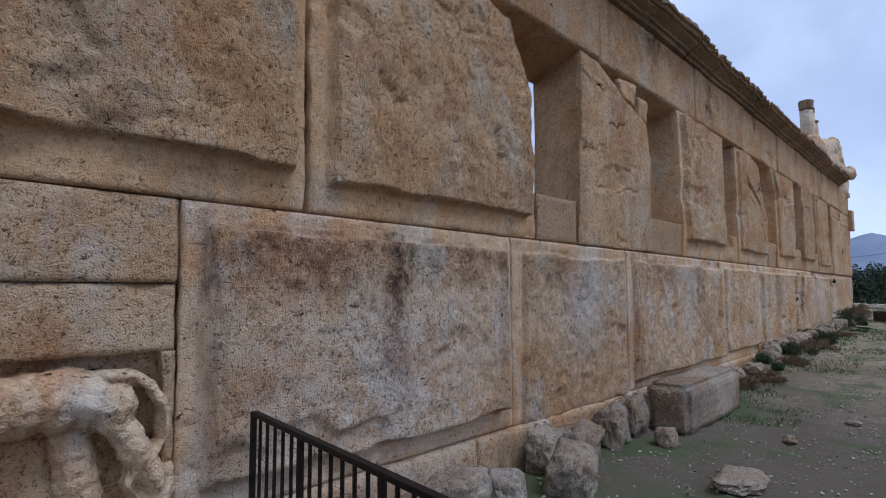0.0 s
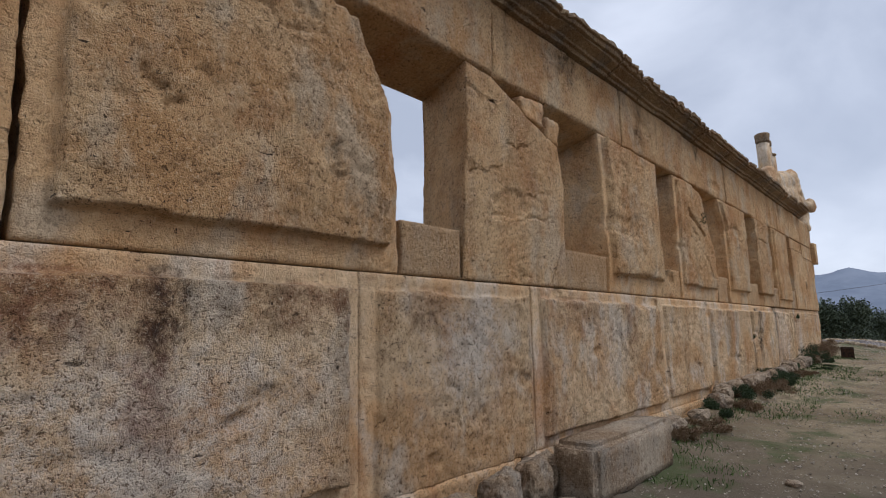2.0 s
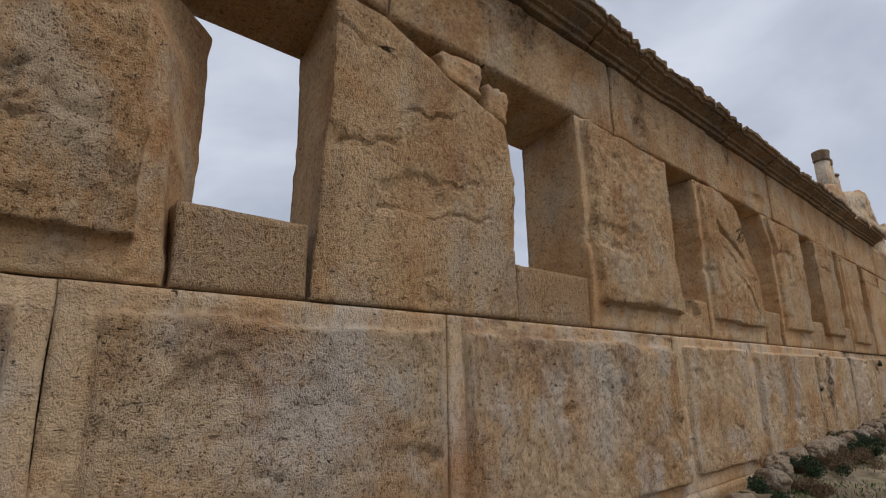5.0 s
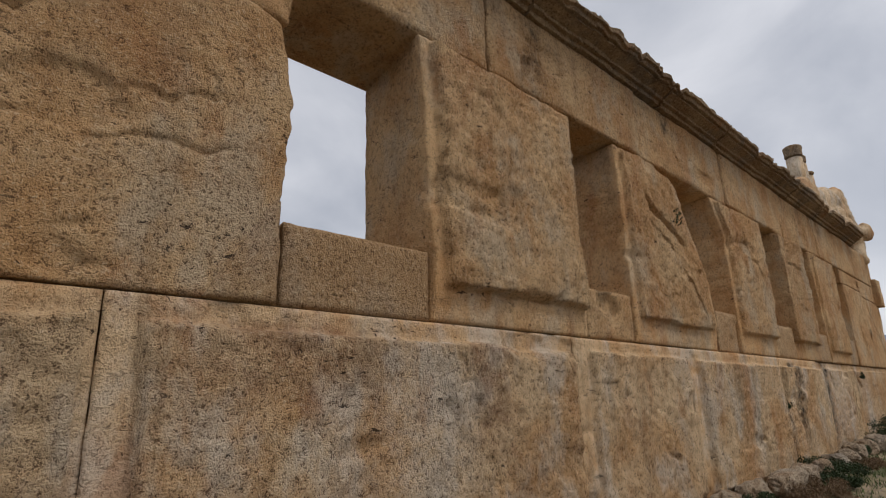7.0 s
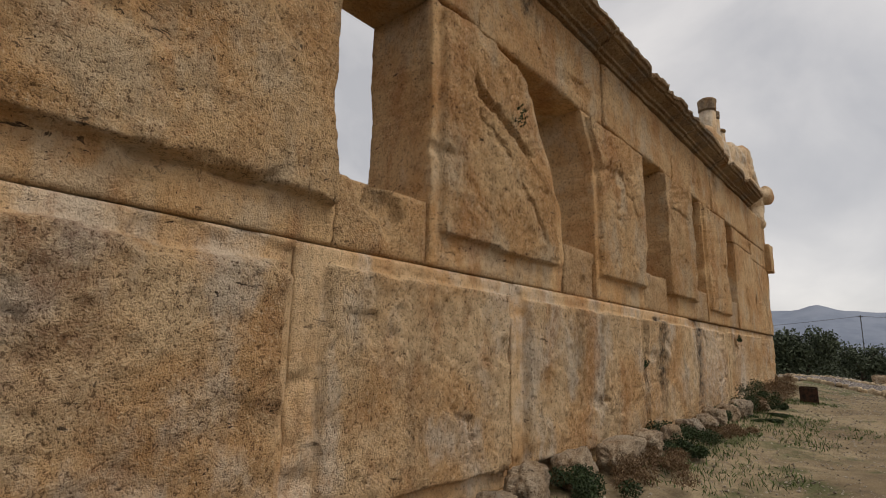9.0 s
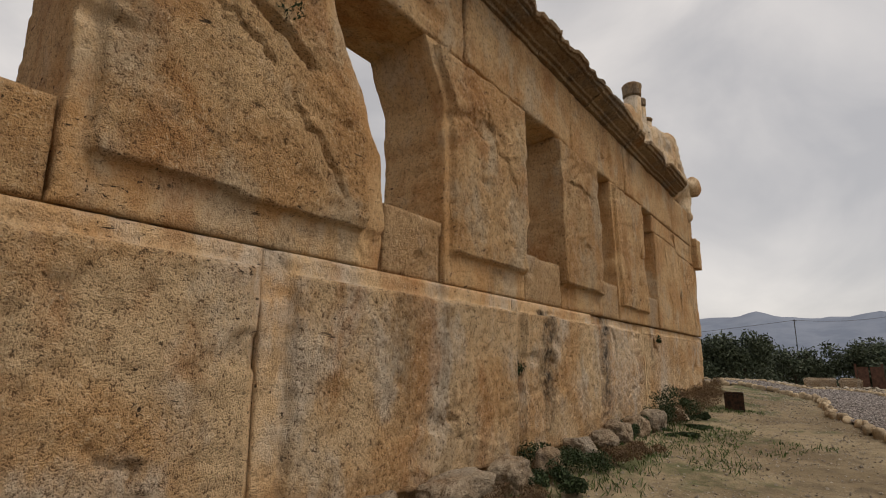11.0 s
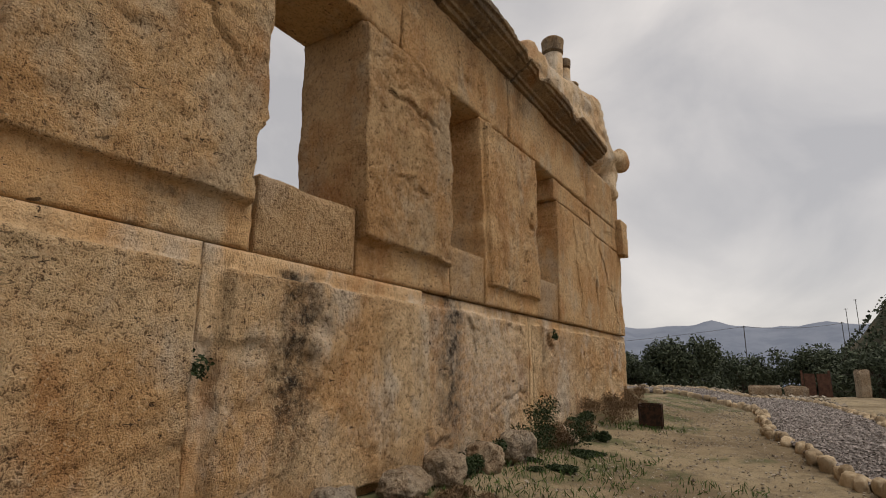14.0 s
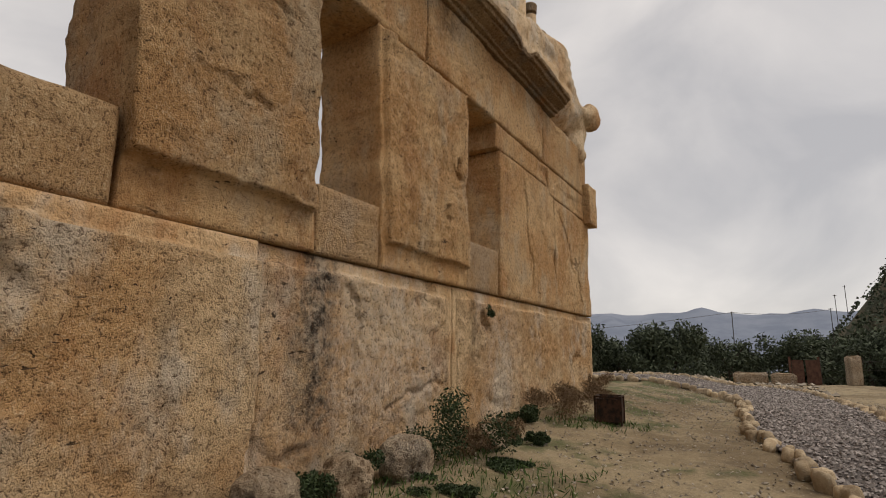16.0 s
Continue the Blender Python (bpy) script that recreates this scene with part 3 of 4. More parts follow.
def lump(name, at, size, mat, seed, parent=None, label="", cuts=3, rough=0.16, flat=0.0, spin=0.0, me_only=False):
    """A rough broken stone."""
    bm = bmesh.new()
    bmesh.ops.create_icosphere(bm, subdivisions=cuts, radius=0.5)
    ca, sa = math.cos(spin), math.sin(spin)
    rs = np.random.RandomState(seed)
    planes = rs.normal(size=(13, 3))
    planes /= np.linalg.norm(planes, axis=1)[:, None]
    reach = 0.36 + 0.12 * rs.rand(13)
    for v in bm.verts:
        p = v.co.normalized()
        big = max(abs(p.x), abs(p.y), abs(p.z))
        cut = np.min(reach / np.maximum(planes @ np.array(p), 0.15))
        p = p * min(0.5, cut)
        p = p.lerp(p.normalized() * (0.43 / big), flat)
        d = 1 + 0.35 * rough * noise.fractal(p * 3.0 + Vector((seed * 3.1, seed, 0)), 0.9, 2.0, 5)
        p = Vector((p.x * size[0] * d, p.y * size[1] * d, p.z * size[2] * d))
        v.co = Vector((p.x * ca - p.y * sa, p.x * sa + p.y * ca, p.z))
    me = bpy.data.meshes.new(name)
    bm.to_mesh(me)
    bm.free()
    me.materials.append(mat)
    me.polygons.foreach_set("use_smooth", [True] * len(me.polygons))
    if me_only:
        return me
    ob = new(name, me)
    ob.location = at
    if parent:
        ob.parent = parent
    return ob


# broken stones packed above the second pier
for i, (x, z, s) in enumerate([(8.3, 4.68, (0.75, 0.5, 0.42)), (8.83, 4.5, (0.4, 0.5, 0.5))]):
    lump("packing_stone", (x, W + 0.22, z), s, M_UP, 40 + i, wall, cuts=4, rough=0.4, flat=0.75)


def join_lumps(name, pieces, mat, voxel, label, category, wear_by=0.2, wear_size=0.4):
    """One mesh from overlapping rounded masses, fused and roughened."""
    bm = bmesh.new()
    for (at, size, rot) in pieces:
        r = bmesh.ops.create_icosphere(bm, subdivisions=2, radius=0.5)
        m = Matrix.LocRotScale(at, Euler([radians(a) for a in rot]), size)
        bmesh.ops.transform(bm, matrix=m, verts=r["verts"])
    me = bpy.data.meshes.new(name)
    bm.to_mesh(me)
    bm.free()
    me.materials.append(mat)
    ob = new(name, me)
    mod = ob.modifiers.new("fuse", "REMESH")
    mod.mode, mod.voxel_size, mod.use_smooth_shade = "VOXEL", voxel, True
    tex = bpy.data.textures.new(name + "_wear", "CLOUDS")
    tex.noise_scale, tex.noise_depth = wear_size, 5
    wear = ob.modifiers.new("wear", "DISPLACE")
    wear.texture, wear.strength, wear.mid_level, wear.texture_coords = tex, wear_by, 0.5, "GLOBAL"
    return tagged(ob, label, category)


def string(line, size, depth):
    """Rounded masses laid closely along a line of (x, y, z)."""
    out = []
    for a, b in zip(line, line[1:]):
        a, b = Vector(a), Vector(b)
        steps = max(2, int((b - a).length / (size * 0.3)))
        out += [(a.lerp(b, q / steps), (size, depth, size), (0, 0, 0)) for q in range(steps + 1)]
    return out


# weathered beast on the corner of the roof: long body, haunch, shoulder, neck and projecting head
join_lumps("animal_statue",
           string([(25.9, 4.8, 6.6), (27.4, 4.8, 6.8), (29.4, 4.8, 7.0), (30.4, 4.75, 6.9)], 1.1, 0.9)
           + string([(26.2, 4.8, 7.2), (27.6, 4.8, 7.35), (28.9, 4.8, 7.7), (30.0, 4.8, 7.95)], 1.0, 0.8)
           + string([(28.4, 4.8, 7.0), (29.9, 4.8, 7.4)], 1.1, 0.85)
           + string([(25.7, 4.8, 6.9), (25.95, 4.8, 7.5)], 0.5, 0.6)
           + string([(30.3, 4.75, 8.2), (30.45, 4.7, 7.5), (30.75, 4.6, 7.0)], 0.6, 0.7)
           + string([(30.6, 4.6, 7.0), (31.0, 4.55, 6.5), (30.85, 4.55, 5.9)], 0.66, 0.6)
           + string([(30.9, 4.45, 6.9), (31.3, 4.3, 6.95)], 0.5, 0.5) + string([(31.3, 4.28, 7.0), (31.4, 4.25, 6.85)], 0.52, 0.46),
           M_CARVE, 0.06, "eroded honey-coloured stone beast carving on the roof corner", "statue")


def pillar(x, y, radius, top, cap, words):
    """A tapering round shaft with a dark weathered capital, standing inside the ruin."""
    ob = thing("stone_pillar", (x, y, 0.0), words, "pillar", "pillars behind the wall")
    for name, z0, z1, r0, r1, mat in (("shaft", 0.2, top - cap, radius * 1.15, radius * 0.92, M_CARVE), ("capital", top - cap, top, radius, radius * 1.12, M_TOP)):
        bm = bmesh.new()
        bmesh.ops.create_cone(bm, cap_ends=True, segments=28, radius1=r0, radius2=r1, depth=z1 - z0, matrix=Matrix.Translation((0, 0, (z0 + z1) / 2)))
        bmesh.ops.bevel(bm, geom=[e for e in bm.edges if abs(e.verts[0].co.z - e.verts[1].co.z) < 0.001], offset=0.04, segments=3, affect="EDGES")
        bmesh.ops.subdivide_edges(bm, edges=[e for e in bm.edges if abs(e.verts[0].co.z - e.verts[1].co.z) > 0.2], cuts=12, use_grid_fill=True)
        for v in bm.verts:
            d = 0.035 * noise.fractal(Vector((v.co.x * 3, v.co.y * 3 + x, v.co.z * 2.5)), 0.8, 2, 4)
            v.co.x, v.co.y = v.co.x * (1 + d * 2), v.co.y * (1 + d * 2)
        part(name, bm, mat, ob, shade=True)
    return ob


pillar(30.05, 5.62, 0.29, 10.38, 0.45, "tall tan stone pillar with a dark weathered capital")
pillar(31.05, 5.62, 0.17, 10.3, 0.3, "slender tan stone pillar with a small capital")
pillar(31.55, 5.62, 0.22, 9.75, 0.12, "broken tan stone pillar with a rounded top")

# carved prowling animal in the lowest course, with a lashing tail
RW = W + 0.07
join_lumps("animal_relief",
           string([(-2.15, RW + 0.03, 0.86), (0.35, RW + 0.03, 0.87), (0.80, RW + 0.03, 0.88)], 0.38, 0.42)
           + string([(0.85, RW + 0.02, 0.90), (1.07, RW + 0.02, 0.82)], 0.34, 0.42)
           + string([(1.05, RW, 0.82), (1.19, RW, 0.60), (1.29, RW, 0.42), (1.37, RW, 0.26), (1.29, RW, 0.00)], 0.19, 0.3)
           + string([(1.05, RW - 0.02, 1.00), (1.19, RW - 0.02, 0.99), (1.32, RW - 0.02, 0.88), (1.39, RW - 0.02, 0.74), (1.38, RW - 0.02, 0.58), (1.33, RW - 0.02, 0.50)], 0.075, 0.2)
           + string([(1.22, RW, 0.43), (1.19, RW, 0.33), (1.25, RW, 0.22), (1.36, RW, 0.19), (1.43, RW, 0.28), (1.42, RW, 0.40)], 0.06, 0.2)
           + string([(0.90, RW + 0.09, 0.65), (0.97, RW + 0.09, 0.30), (0.90, RW + 0.09, -0.10)], 0.24, 0.24)
           + string([(0.25, RW + 0.09, 0.65), (0.15, RW + 0.09, 0.20), (0.25, RW + 0.09, -0.10)], 0.24, 0.24),
           M_CARVE, 0.014, "worn stone relief of a prowling big cat with a curled tail", "relief", 0.07, 0.12)

# ---- loose stones along the foot of the wall ----
def gz(x, y):
    return float(ground_z(x, y))


ROCKS = [  # x, y, size, colour, boxiness, turn, words
    (4.95, 3.55, (0.75, 0.55, 0.62), 0.45, 0.3, "large pale broken boulder lying at the wall foot"),
    (4.2, 3.85, (0.5, 0.45, 0.4), 0.5, 0.8, "rounded brown stone beside the wall footing"),
    (3.75, 4.0, (0.8, 0.5, 0.45), 0.5, 0.1, "weathered limestone lump at the wall foot"),
    (3.1, 3.9, (0.7, 0.5, 0.4), 0.5, 0.5, "weathered limestone lump at the wall foot"),
    (5.9, 4.05, (0.9, 0.5, 0.55), 0.6, 0.0, "weathered limestone lump at the wall foot"),
    (6.8, 4.08, (0.7, 0.5, 0.62), 0.5, 0.2, "hollowed weathered stone against the wall footing"),
    (7.15, 3.5, (0.42, 0.3, 0.3), 0.35, 0.4, "small pale angular stone on the soil"),
    (6.25, 2.4, (0.85, 0.5, 0.14), 0.7, 0.2, "flat slab of pale rock sunk in the soil"),
    (12.0, 4.05, (0.5, 0.4, 0.35), 0.5, 0.3, "pale stone among weeds beside the wall"),
    (13.1, 4.0, (0.6, 0.4, 0.3), 0.6, 0.1, "pale stone among weeds beside the wall"),
    (14.4, 4.0, (0.6, 0.45, 0.4), 0.5, 0.7, "pale stone among weeds beside the wall"),
    (17.1, 3.95, (1.1, 0.5, 0.5), 0.8, 0.05, "squared limestone block lying against the wall foot"),
    (18.2, 4.0, (0.7, 0.45, 0.45), 0.8, 0.1, "squared limestone block lying against the wall foot"),
    (19.0, 3.95, (0.4, 0.4, 0.4), 0.4, 0.6, "grey stone among weeds beside the wall"),
    (20.0, 3.95, (0.55, 0.4, 0.36), 0.5, 0.9, "dark grey stone beside the wall"),
    (20.9, 3.95, (0.7, 0.45, 0.32), 0.5, 0.2, "pale rounded stone beside the wall"),
    (21.7, 4.0, (0.6, 0.45, 0.42), 0.5, 0.4, "pale rounded stone beside the wall"),
    (22.45, 3.95, (0.5, 0.42, 0.42), 0.4, 1.2, "bright pale rough stone beside the wall"),
    (23.15, 3.85, (0.55, 0.5, 0.5), 0.7, 0.2, "rounded brown stone beside a dark shrub"),
    (24.7, 3.75, (0.5, 0.35, 0.32), 0.4, 0.5, "pale stone half buried beside dry weeds"),
    (2.5, 4.05, (0.7, 0.5, 0.5), 0.6, 0.2, "weathered limestone lump at the wall foot"),
    (5.35, 4.15, (0.7, 0.4, 0.6), 0.6, 0.3, "cracked brown footing stone under the wall"),
    (7.45, 4.12, (0.6, 0.42, 0.66), 0.7, 0.1, "rough footing stone under the wall"),
    (7.9, 4.15, (0.5, 0.4, 0.6), 0.6, 0.5, "rough footing stone under the wall"),
    (10.5, 4.15, (0.8, 0.4, 0.5), 0.6, 0.1, "rough footing stone under the wall"),
    (11.3, 4.12, (0.8, 0.4, 0.5), 0.6, 0.0, "rough footing stone under the wall"),
    (15.1, 4.1, (0.7, 0.42, 0.5), 0.6, 0.2, "rough footing stone under the wall"),
    (16.1, 4.1, (0.8, 0.42, 0.45), 0.6, 0.1, "rough footing stone under the wall"),
    (8.4, 2.4, (0.2, 0.16, 0.12), 0.3, 0.3, "small pale stone on the soil"),
    (9.9, 1.9, (0.24, 0.18, 0.1), 0.3, 0.9, "small pale stone on the soil"),
    (25.9, 0.75, (0.3, 0.22, 0.14), 0.4, 0.4, "small pale stone beside the kerb"),
]
for i, (x, y, s, flat, spin, words) in enumerate(ROCKS):
    ob = lump("rock", (x, y, gz(x, y) + s[2] * 0.3), s, M_ROCK, 100 + i, None, cuts=5 if s[0] > 0.45 else 4, rough=0.6, flat=flat * 0.45, spin=spin)
    tagged(ob, words, "rock", "loose stones along the wall")


def hewn(name, at, size, words, mat, seed, spin=0.0, wear=0.05):
    """A squared, worn block that lies loose on the ground."""
    bm = box_bm(size)
    bmesh.ops.bevel(bm, geom=bm.edges[:], offset=min(size) * 0.12, segments=3, affect="EDGES")
    bmesh.ops.subdivide_edges(bm, edges=bm.edges[:], cuts=5, use_grid_fill=True)
    for v in bm.verts:
        p = v.co
        v.co = p + p.normalized() * wear * noise.fractal(p * 2.2 + Vector((seed, 0, seed * 2)), 0.7, 2, 4)
    me = bpy.data.meshes.new(name)
    bm.to_mesh(me)
    bm.free()
    me.materials.append(mat)
    me.polygons.foreach_set("use_smooth", [True] * len(me.polygons))
    ob = new(name, me)
    ob.matrix_world = Matrix.Translation(at) @ Matrix.Rotation(spin, 4, "Z")
    return tagged(ob, words, "stone block", "loose stones along the wall")


hewn("stone_bench", (9.0, 3.75, gz(9, 3.75) + 0.3), (2.5, 0.62, 0.72), "long squared limestone block lying at the wall foot", M_ROCK, 3, 0.02)
hewn("fallen_block", (47.0, 5.9, 0.3), (1.9, 0.8, 0.5), "pale sloping stone block on the far bank", M_ROCK, 5, 0.3, 0.16)
hewn("fallen_block", (48.2, 1.9, 0.38), (0.7, 1.4, 0.55), "long grey stone block on the far bank", M_ROCK, 7, 0.12)
hewn("fallen_block", (47.2, 0.6, 0.38), (0.7, 0.9, 0.55), "pale squared stone block on the far bank", M_ROCK, 9, 0.1)
hewn("standing_stone", (48.5, -2.0, 0.75), (0.5, 0.5, 1.4), "upright weathered column stump on the far bank", M_ROCK, 11, 0.2)

# ---- iron railing near the carved animal ----
rail = thing("iron_railing", (1.84, 4.1, -0.45), "black painted iron railing with upright flat bars", "railing")
A, B = Vector((0, 0, 1.15)), Vector((-0.28, -2.25, 1.15))
turn = math.atan2(B.y - A.y, B.x - A.x)


def bar_bm(a, b, w, h):
    bm = bmesh.new()
    bmesh.ops.create_cube(bm, size=1)
    bmesh.ops.scale(bm, vec=((b - a).length, w, h), verts=bm.verts)
    bmesh.ops.bevel(bm, geom=bm.edges[:], offset=min(w, h) * 0.15, segments=1, affect="EDGES")
    m = Matrix.Translation((a + b) / 2) @ (b - a).to_track_quat("X", "Z").to_matrix().to_4x4()
    bmesh.ops.transform(bm, matrix=m, verts=bm.verts)
    return bm


part("top_rail", bar_bm(A, B, 0.05, 0.03), M_IRON, rail)
part("bottom_rail", bar_bm(A - Vector((0, 0, 1.05)), B - Vector((0, 0, 1.05)), 0.04, 0.025), M_IRON, rail)
for i in range(20):
    p = A.lerp(B, i / 19)
    wide = 0.035 if i in (0, 6, 13, 19) else 0.018
    part("post" if wide > 0.03 else "bar", bar_bm(Vector((p.x, p.y, 0.0 if wide > 0.03 else 0.1)), Vector((p.x, p.y, 1.14)), wide, wide), M_IRON, rail)

# ---- open metal box on the soil ----
bx, by = 27.65, 3.15
box = thing("metal_box", (bx, by, gz(bx, by) - 0.01), "open-topped dark rusted metal box standing on the soil", "box")
box.rotation_euler = (0, 0, 0.12)
for sx in (-1, 1):
    part("side_panel", box_bm((0.012, 0.34, 0.34), (sx * 0.19, 0, 0.22), 0.003), M_RUST, box)
    part("side_panel", box_bm((0.37, 0.012, 0.34), (0, sx * 0.18, 0.22), 0.003), M_RUST, box)
    for sy in (-1, 1):
        part("corner_post", box_bm((0.035, 0.035, 0.43), (sx * 0.195, sy * 0.185, 0.215), 0.004), M_RUST, box)
    part("rim", box_bm((0.03, 0.34, 0.025), (sx * 0.195, 0, 0.42), 0.004), M_RUST, box)
    part("rim", box_bm((0.36, 0.03, 0.025), (0, sx * 0.185, 0.42), 0.004), M_RUST, box)
part("lamp_body", box_bm((0.26, 0.22, 0.12), (0, 0, 0.12), 0.02), M_IRON, box)


# ---- plants ----
def leaf_mesh(name, pts, size, mat, r, up=0.0, long=2.2):
    """Many small separate leaves at the points given."""
    n = len(pts)
    a = r.normal(size=(n, 3))
    a[:, 2] += up
    a /= np.linalg.norm(a, axis=1)[:, None]
    b = np.cross(a, r.normal(size=(n, 3)))
    b /= np.linalg.norm(b, axis=1)[:, None]
    s = size * (0.6 + 0.8 * r.rand(n))[:, None]
    V = np.stack([pts - a * s * long / 2, pts + b * s / 2, pts + a * s * long / 2, pts - b * s / 2], 1).reshape(-1, 3)
    return mesh_of(name, V, [(4 * i, 4 * i + 1, 4 * i + 2, 4 * i + 3) for i in range(n)], mat, False)


def clumps(r, n, radius, height, lumps=9, base=0.25):
    c = r.normal(size=(lumps, 3)) * 0.42
    c[:, 2] = np.abs(c[:, 2]) * 0.9 + base
    k = r.randint(0, lumps, n)
    d = r.normal(size=(n, 3))
    d /= np.linalg.norm(d, axis=1)[:, None]
    p = c[k] + d * (0.32 * r.rand(n) ** 0.4)[:, None]
    p[:, 2] = np.maximum(p[:, 2], 0.02)
    return p * np.array([radius, radius, height])


def shrub(at, radius, height, mat, n, seed, words, size=0.035, category="shrub", up=0.4, long=2.2):
    r = np.random.RandomState(seed)
    ob = new("shrub" if category == "shrub" else "weed", leaf_mesh("leaves", clumps(r, n, radius, height), size, mat, r, up, long))
    ob.location = at
    return tagged(ob, words, category, "plants along the wall")


GREEN, BROWN = "dark green shrub growing at the wall foot", "dry brown weeds growing at the wall foot"
for i, (x, y, rad, h, kind) in enumerate([
        (10.6, 3.95, 0.35, 0.5, 0), (11.6, 3.75, 0.3, 0.35, 1), (12.4, 3.6, 0.4, 0.3, 1), (13.5, 3.7, 0.4, 0.35, 0), (14.8, 3.6, 0.4, 0.35, 1), (15.7, 3.75, 0.4, 0.45, 0),
        (16.6, 3.5, 0.5, 0.4, 1), (17.6, 3.45, 0.45, 0.35, 1), (18.6, 3.7, 0.35, 0.3, 0), (19.4, 3.9, 0.55, 0.5, 0), (20.3, 3.6, 0.4, 0.3, 1), (21.2, 3.6, 0.35, 0.25, 1),
        (22.0, 4.05, 0.3, 0.4, 0), (22.7, 4.1, 0.3, 0.42, 0), (23.85, 3.85, 0.55, 0.75, 0), (24.4, 3.75, 0.4, 0.5, 1), (25.3, 3.45, 0.2, 0.22, 0), (25.2, 3.9, 0.35, 0.4, 1),
        (26.6, 4.0, 0.35, 0.35, 0), (27.5, 3.95, 0.6, 0.6, 1), (28.5, 4.0, 0.5, 0.55, 1), (29.6, 4.05, 0.5, 0.5, 1), (31.2, 4.2, 0.45, 0.45, 1), (23.0, 3.4, 0.35, 0.12, 0), (24.2, 3.3, 0.4, 0.1, 0)]):
    shrub((x, y, gz(x, y) - 0.02), rad, h * 0.7, M_DRY if kind else M_SHRUB, int(4200 * (0.4 + rad)), 50 + i, BROWN if kind else GREEN, 0.016 if not kind else 0.009,
          "weeds" if kind else "shrub", 0.8 if kind else 0.4, 5.0 if kind else 2.2)
for i, (x, z, s) in enumerate([(15.15, 3.88, 0.2), (18.97, 1.15, 0.14), (25.95, 1.75, 0.12)]):
    shrub((x, W - 0.05, z), s, s * 1.2, M_SHRUB, 220, 90 + i, "small green plant rooted in a wall crack", 0.018)
shrub((17.35, 5.15, 2.78), 0.16, 0.35, M_SHRUB, 260, 96, "small green plant on a window sill", 0.02)

r = np.random.RandomState(5)
n = 9000
px, py = 9 + 19 * r.rand(n), 3.95 - 1.5 * r.rand(n) ** 1.4
keep = fbm(px * 0.8, py * 0.8, 44, 4) + 0.5 * smooth(2.6, 3.9, py) > 0.3
px, py = px[keep], py[keep]
ex, ey = 13 + 12 * r.rand(5000), 1.2 + 2.4 * r.rand(5000)
far = fbm(ex * 0.5, ey * 0.9, 61, 4) > 0.55
px, py = np.append(px, ex[far]), np.append(py, ey[far])
pz = ground_z(px, py) + 0.03
grass = new("grass", leaf_mesh("grass", np.stack([px, py, pz], 1), 0.011, M_GRASS, r, 2.0, 8.0))
tagged(grass, "short green grass and moss on the soil", "grass", kind="stuff")


def grit(name, pts, size, mat, seed, words):
    """Thousands of little angular stones as one mesh."""
    r = np.random.RandomState(seed)
    unit = np.array([(1, 0, 0), (0, 1, 0), (-1, 0, 0), (0, -1, 0), (0, 0, 0.7), (0, 0, -0.7)], float)
    tri = [(0, 1, 4), (1, 2, 4), (2, 3, 4), (3, 0, 4), (1, 0, 5), (2, 1, 5), (3, 2, 5), (0, 3, 5)]
    n = len(pts)
    s = size * (0.45 + 1.1 * r.rand(n, 1, 1) ** 2) * (0.7 + 0.6 * r.rand(n, 1, 3))
    V = unit[None] * s + 0.25 * size * r.normal(size=(n, 6, 3))
    a = r.rand(n) * 6.28
    ca, sa = np.cos(a)[:, None], np.sin(a)[:, None]
    V = np.stack([V[:, :, 0] * ca - V[:, :, 1] * sa, V[:, :, 0] * sa + V[:, :, 1] * ca, V[:, :, 2]], 2) + pts[:, None, :]
    F = [(6 * i + p, 6 * i + q, 6 * i + w) for i in range(n) for p, q, w in tri]
    return tagged(new(name, mesh_of(name, V.reshape(-1, 3), F, mat, False)), words, name, kind="stuff")


r = np.random.RandomState(15)
n = 14000
px, py = 3 + 34 * r.rand(n) ** 0.8, -1.2 + 5.2 * r.rand(n)
grit("pebbles", np.stack([px, py, ground_z(px, py) + 0.006], 1), 0.016, M_PEBBLE, 3, "small pale stones scattered on the soil")

# ---- gravel path between rows of kerb stones ----
INNER = [(12.0, -4.2), (18.0, -1.75), (22.0, -0.3), (24.9, 0.55), (28.0, 1.3), (31.0, 1.45), (33.2, 1.7), (35.2, 2.15), (36.1, 2.8), (36.4, 3.8), (36.5, 5.6), (36.5, 9.0)]
OUTER = [(12.0, -6.8), (18.0, -4.3), (24.0, -2.4), (30.0, -0.6), (34.5, -0.3), (38.0, 0.15), (40.8, 1.1), (42.2, 2.6), (42.6, 4.6), (42.6, 9.0)]


def along(line, step):
    pts, out, carry = [Vector((*p, 0)) for p in line], [], 0.0
    for a, b in zip(pts, pts[1:]):
        d = (b - a).length
        while carry < d:
            p = a.lerp(b, carry / d)
            out.append((p.x, p.y, math.atan2(b.y - a.y, b.x - a.x)))
            carry += step
        carry -= d
    return out


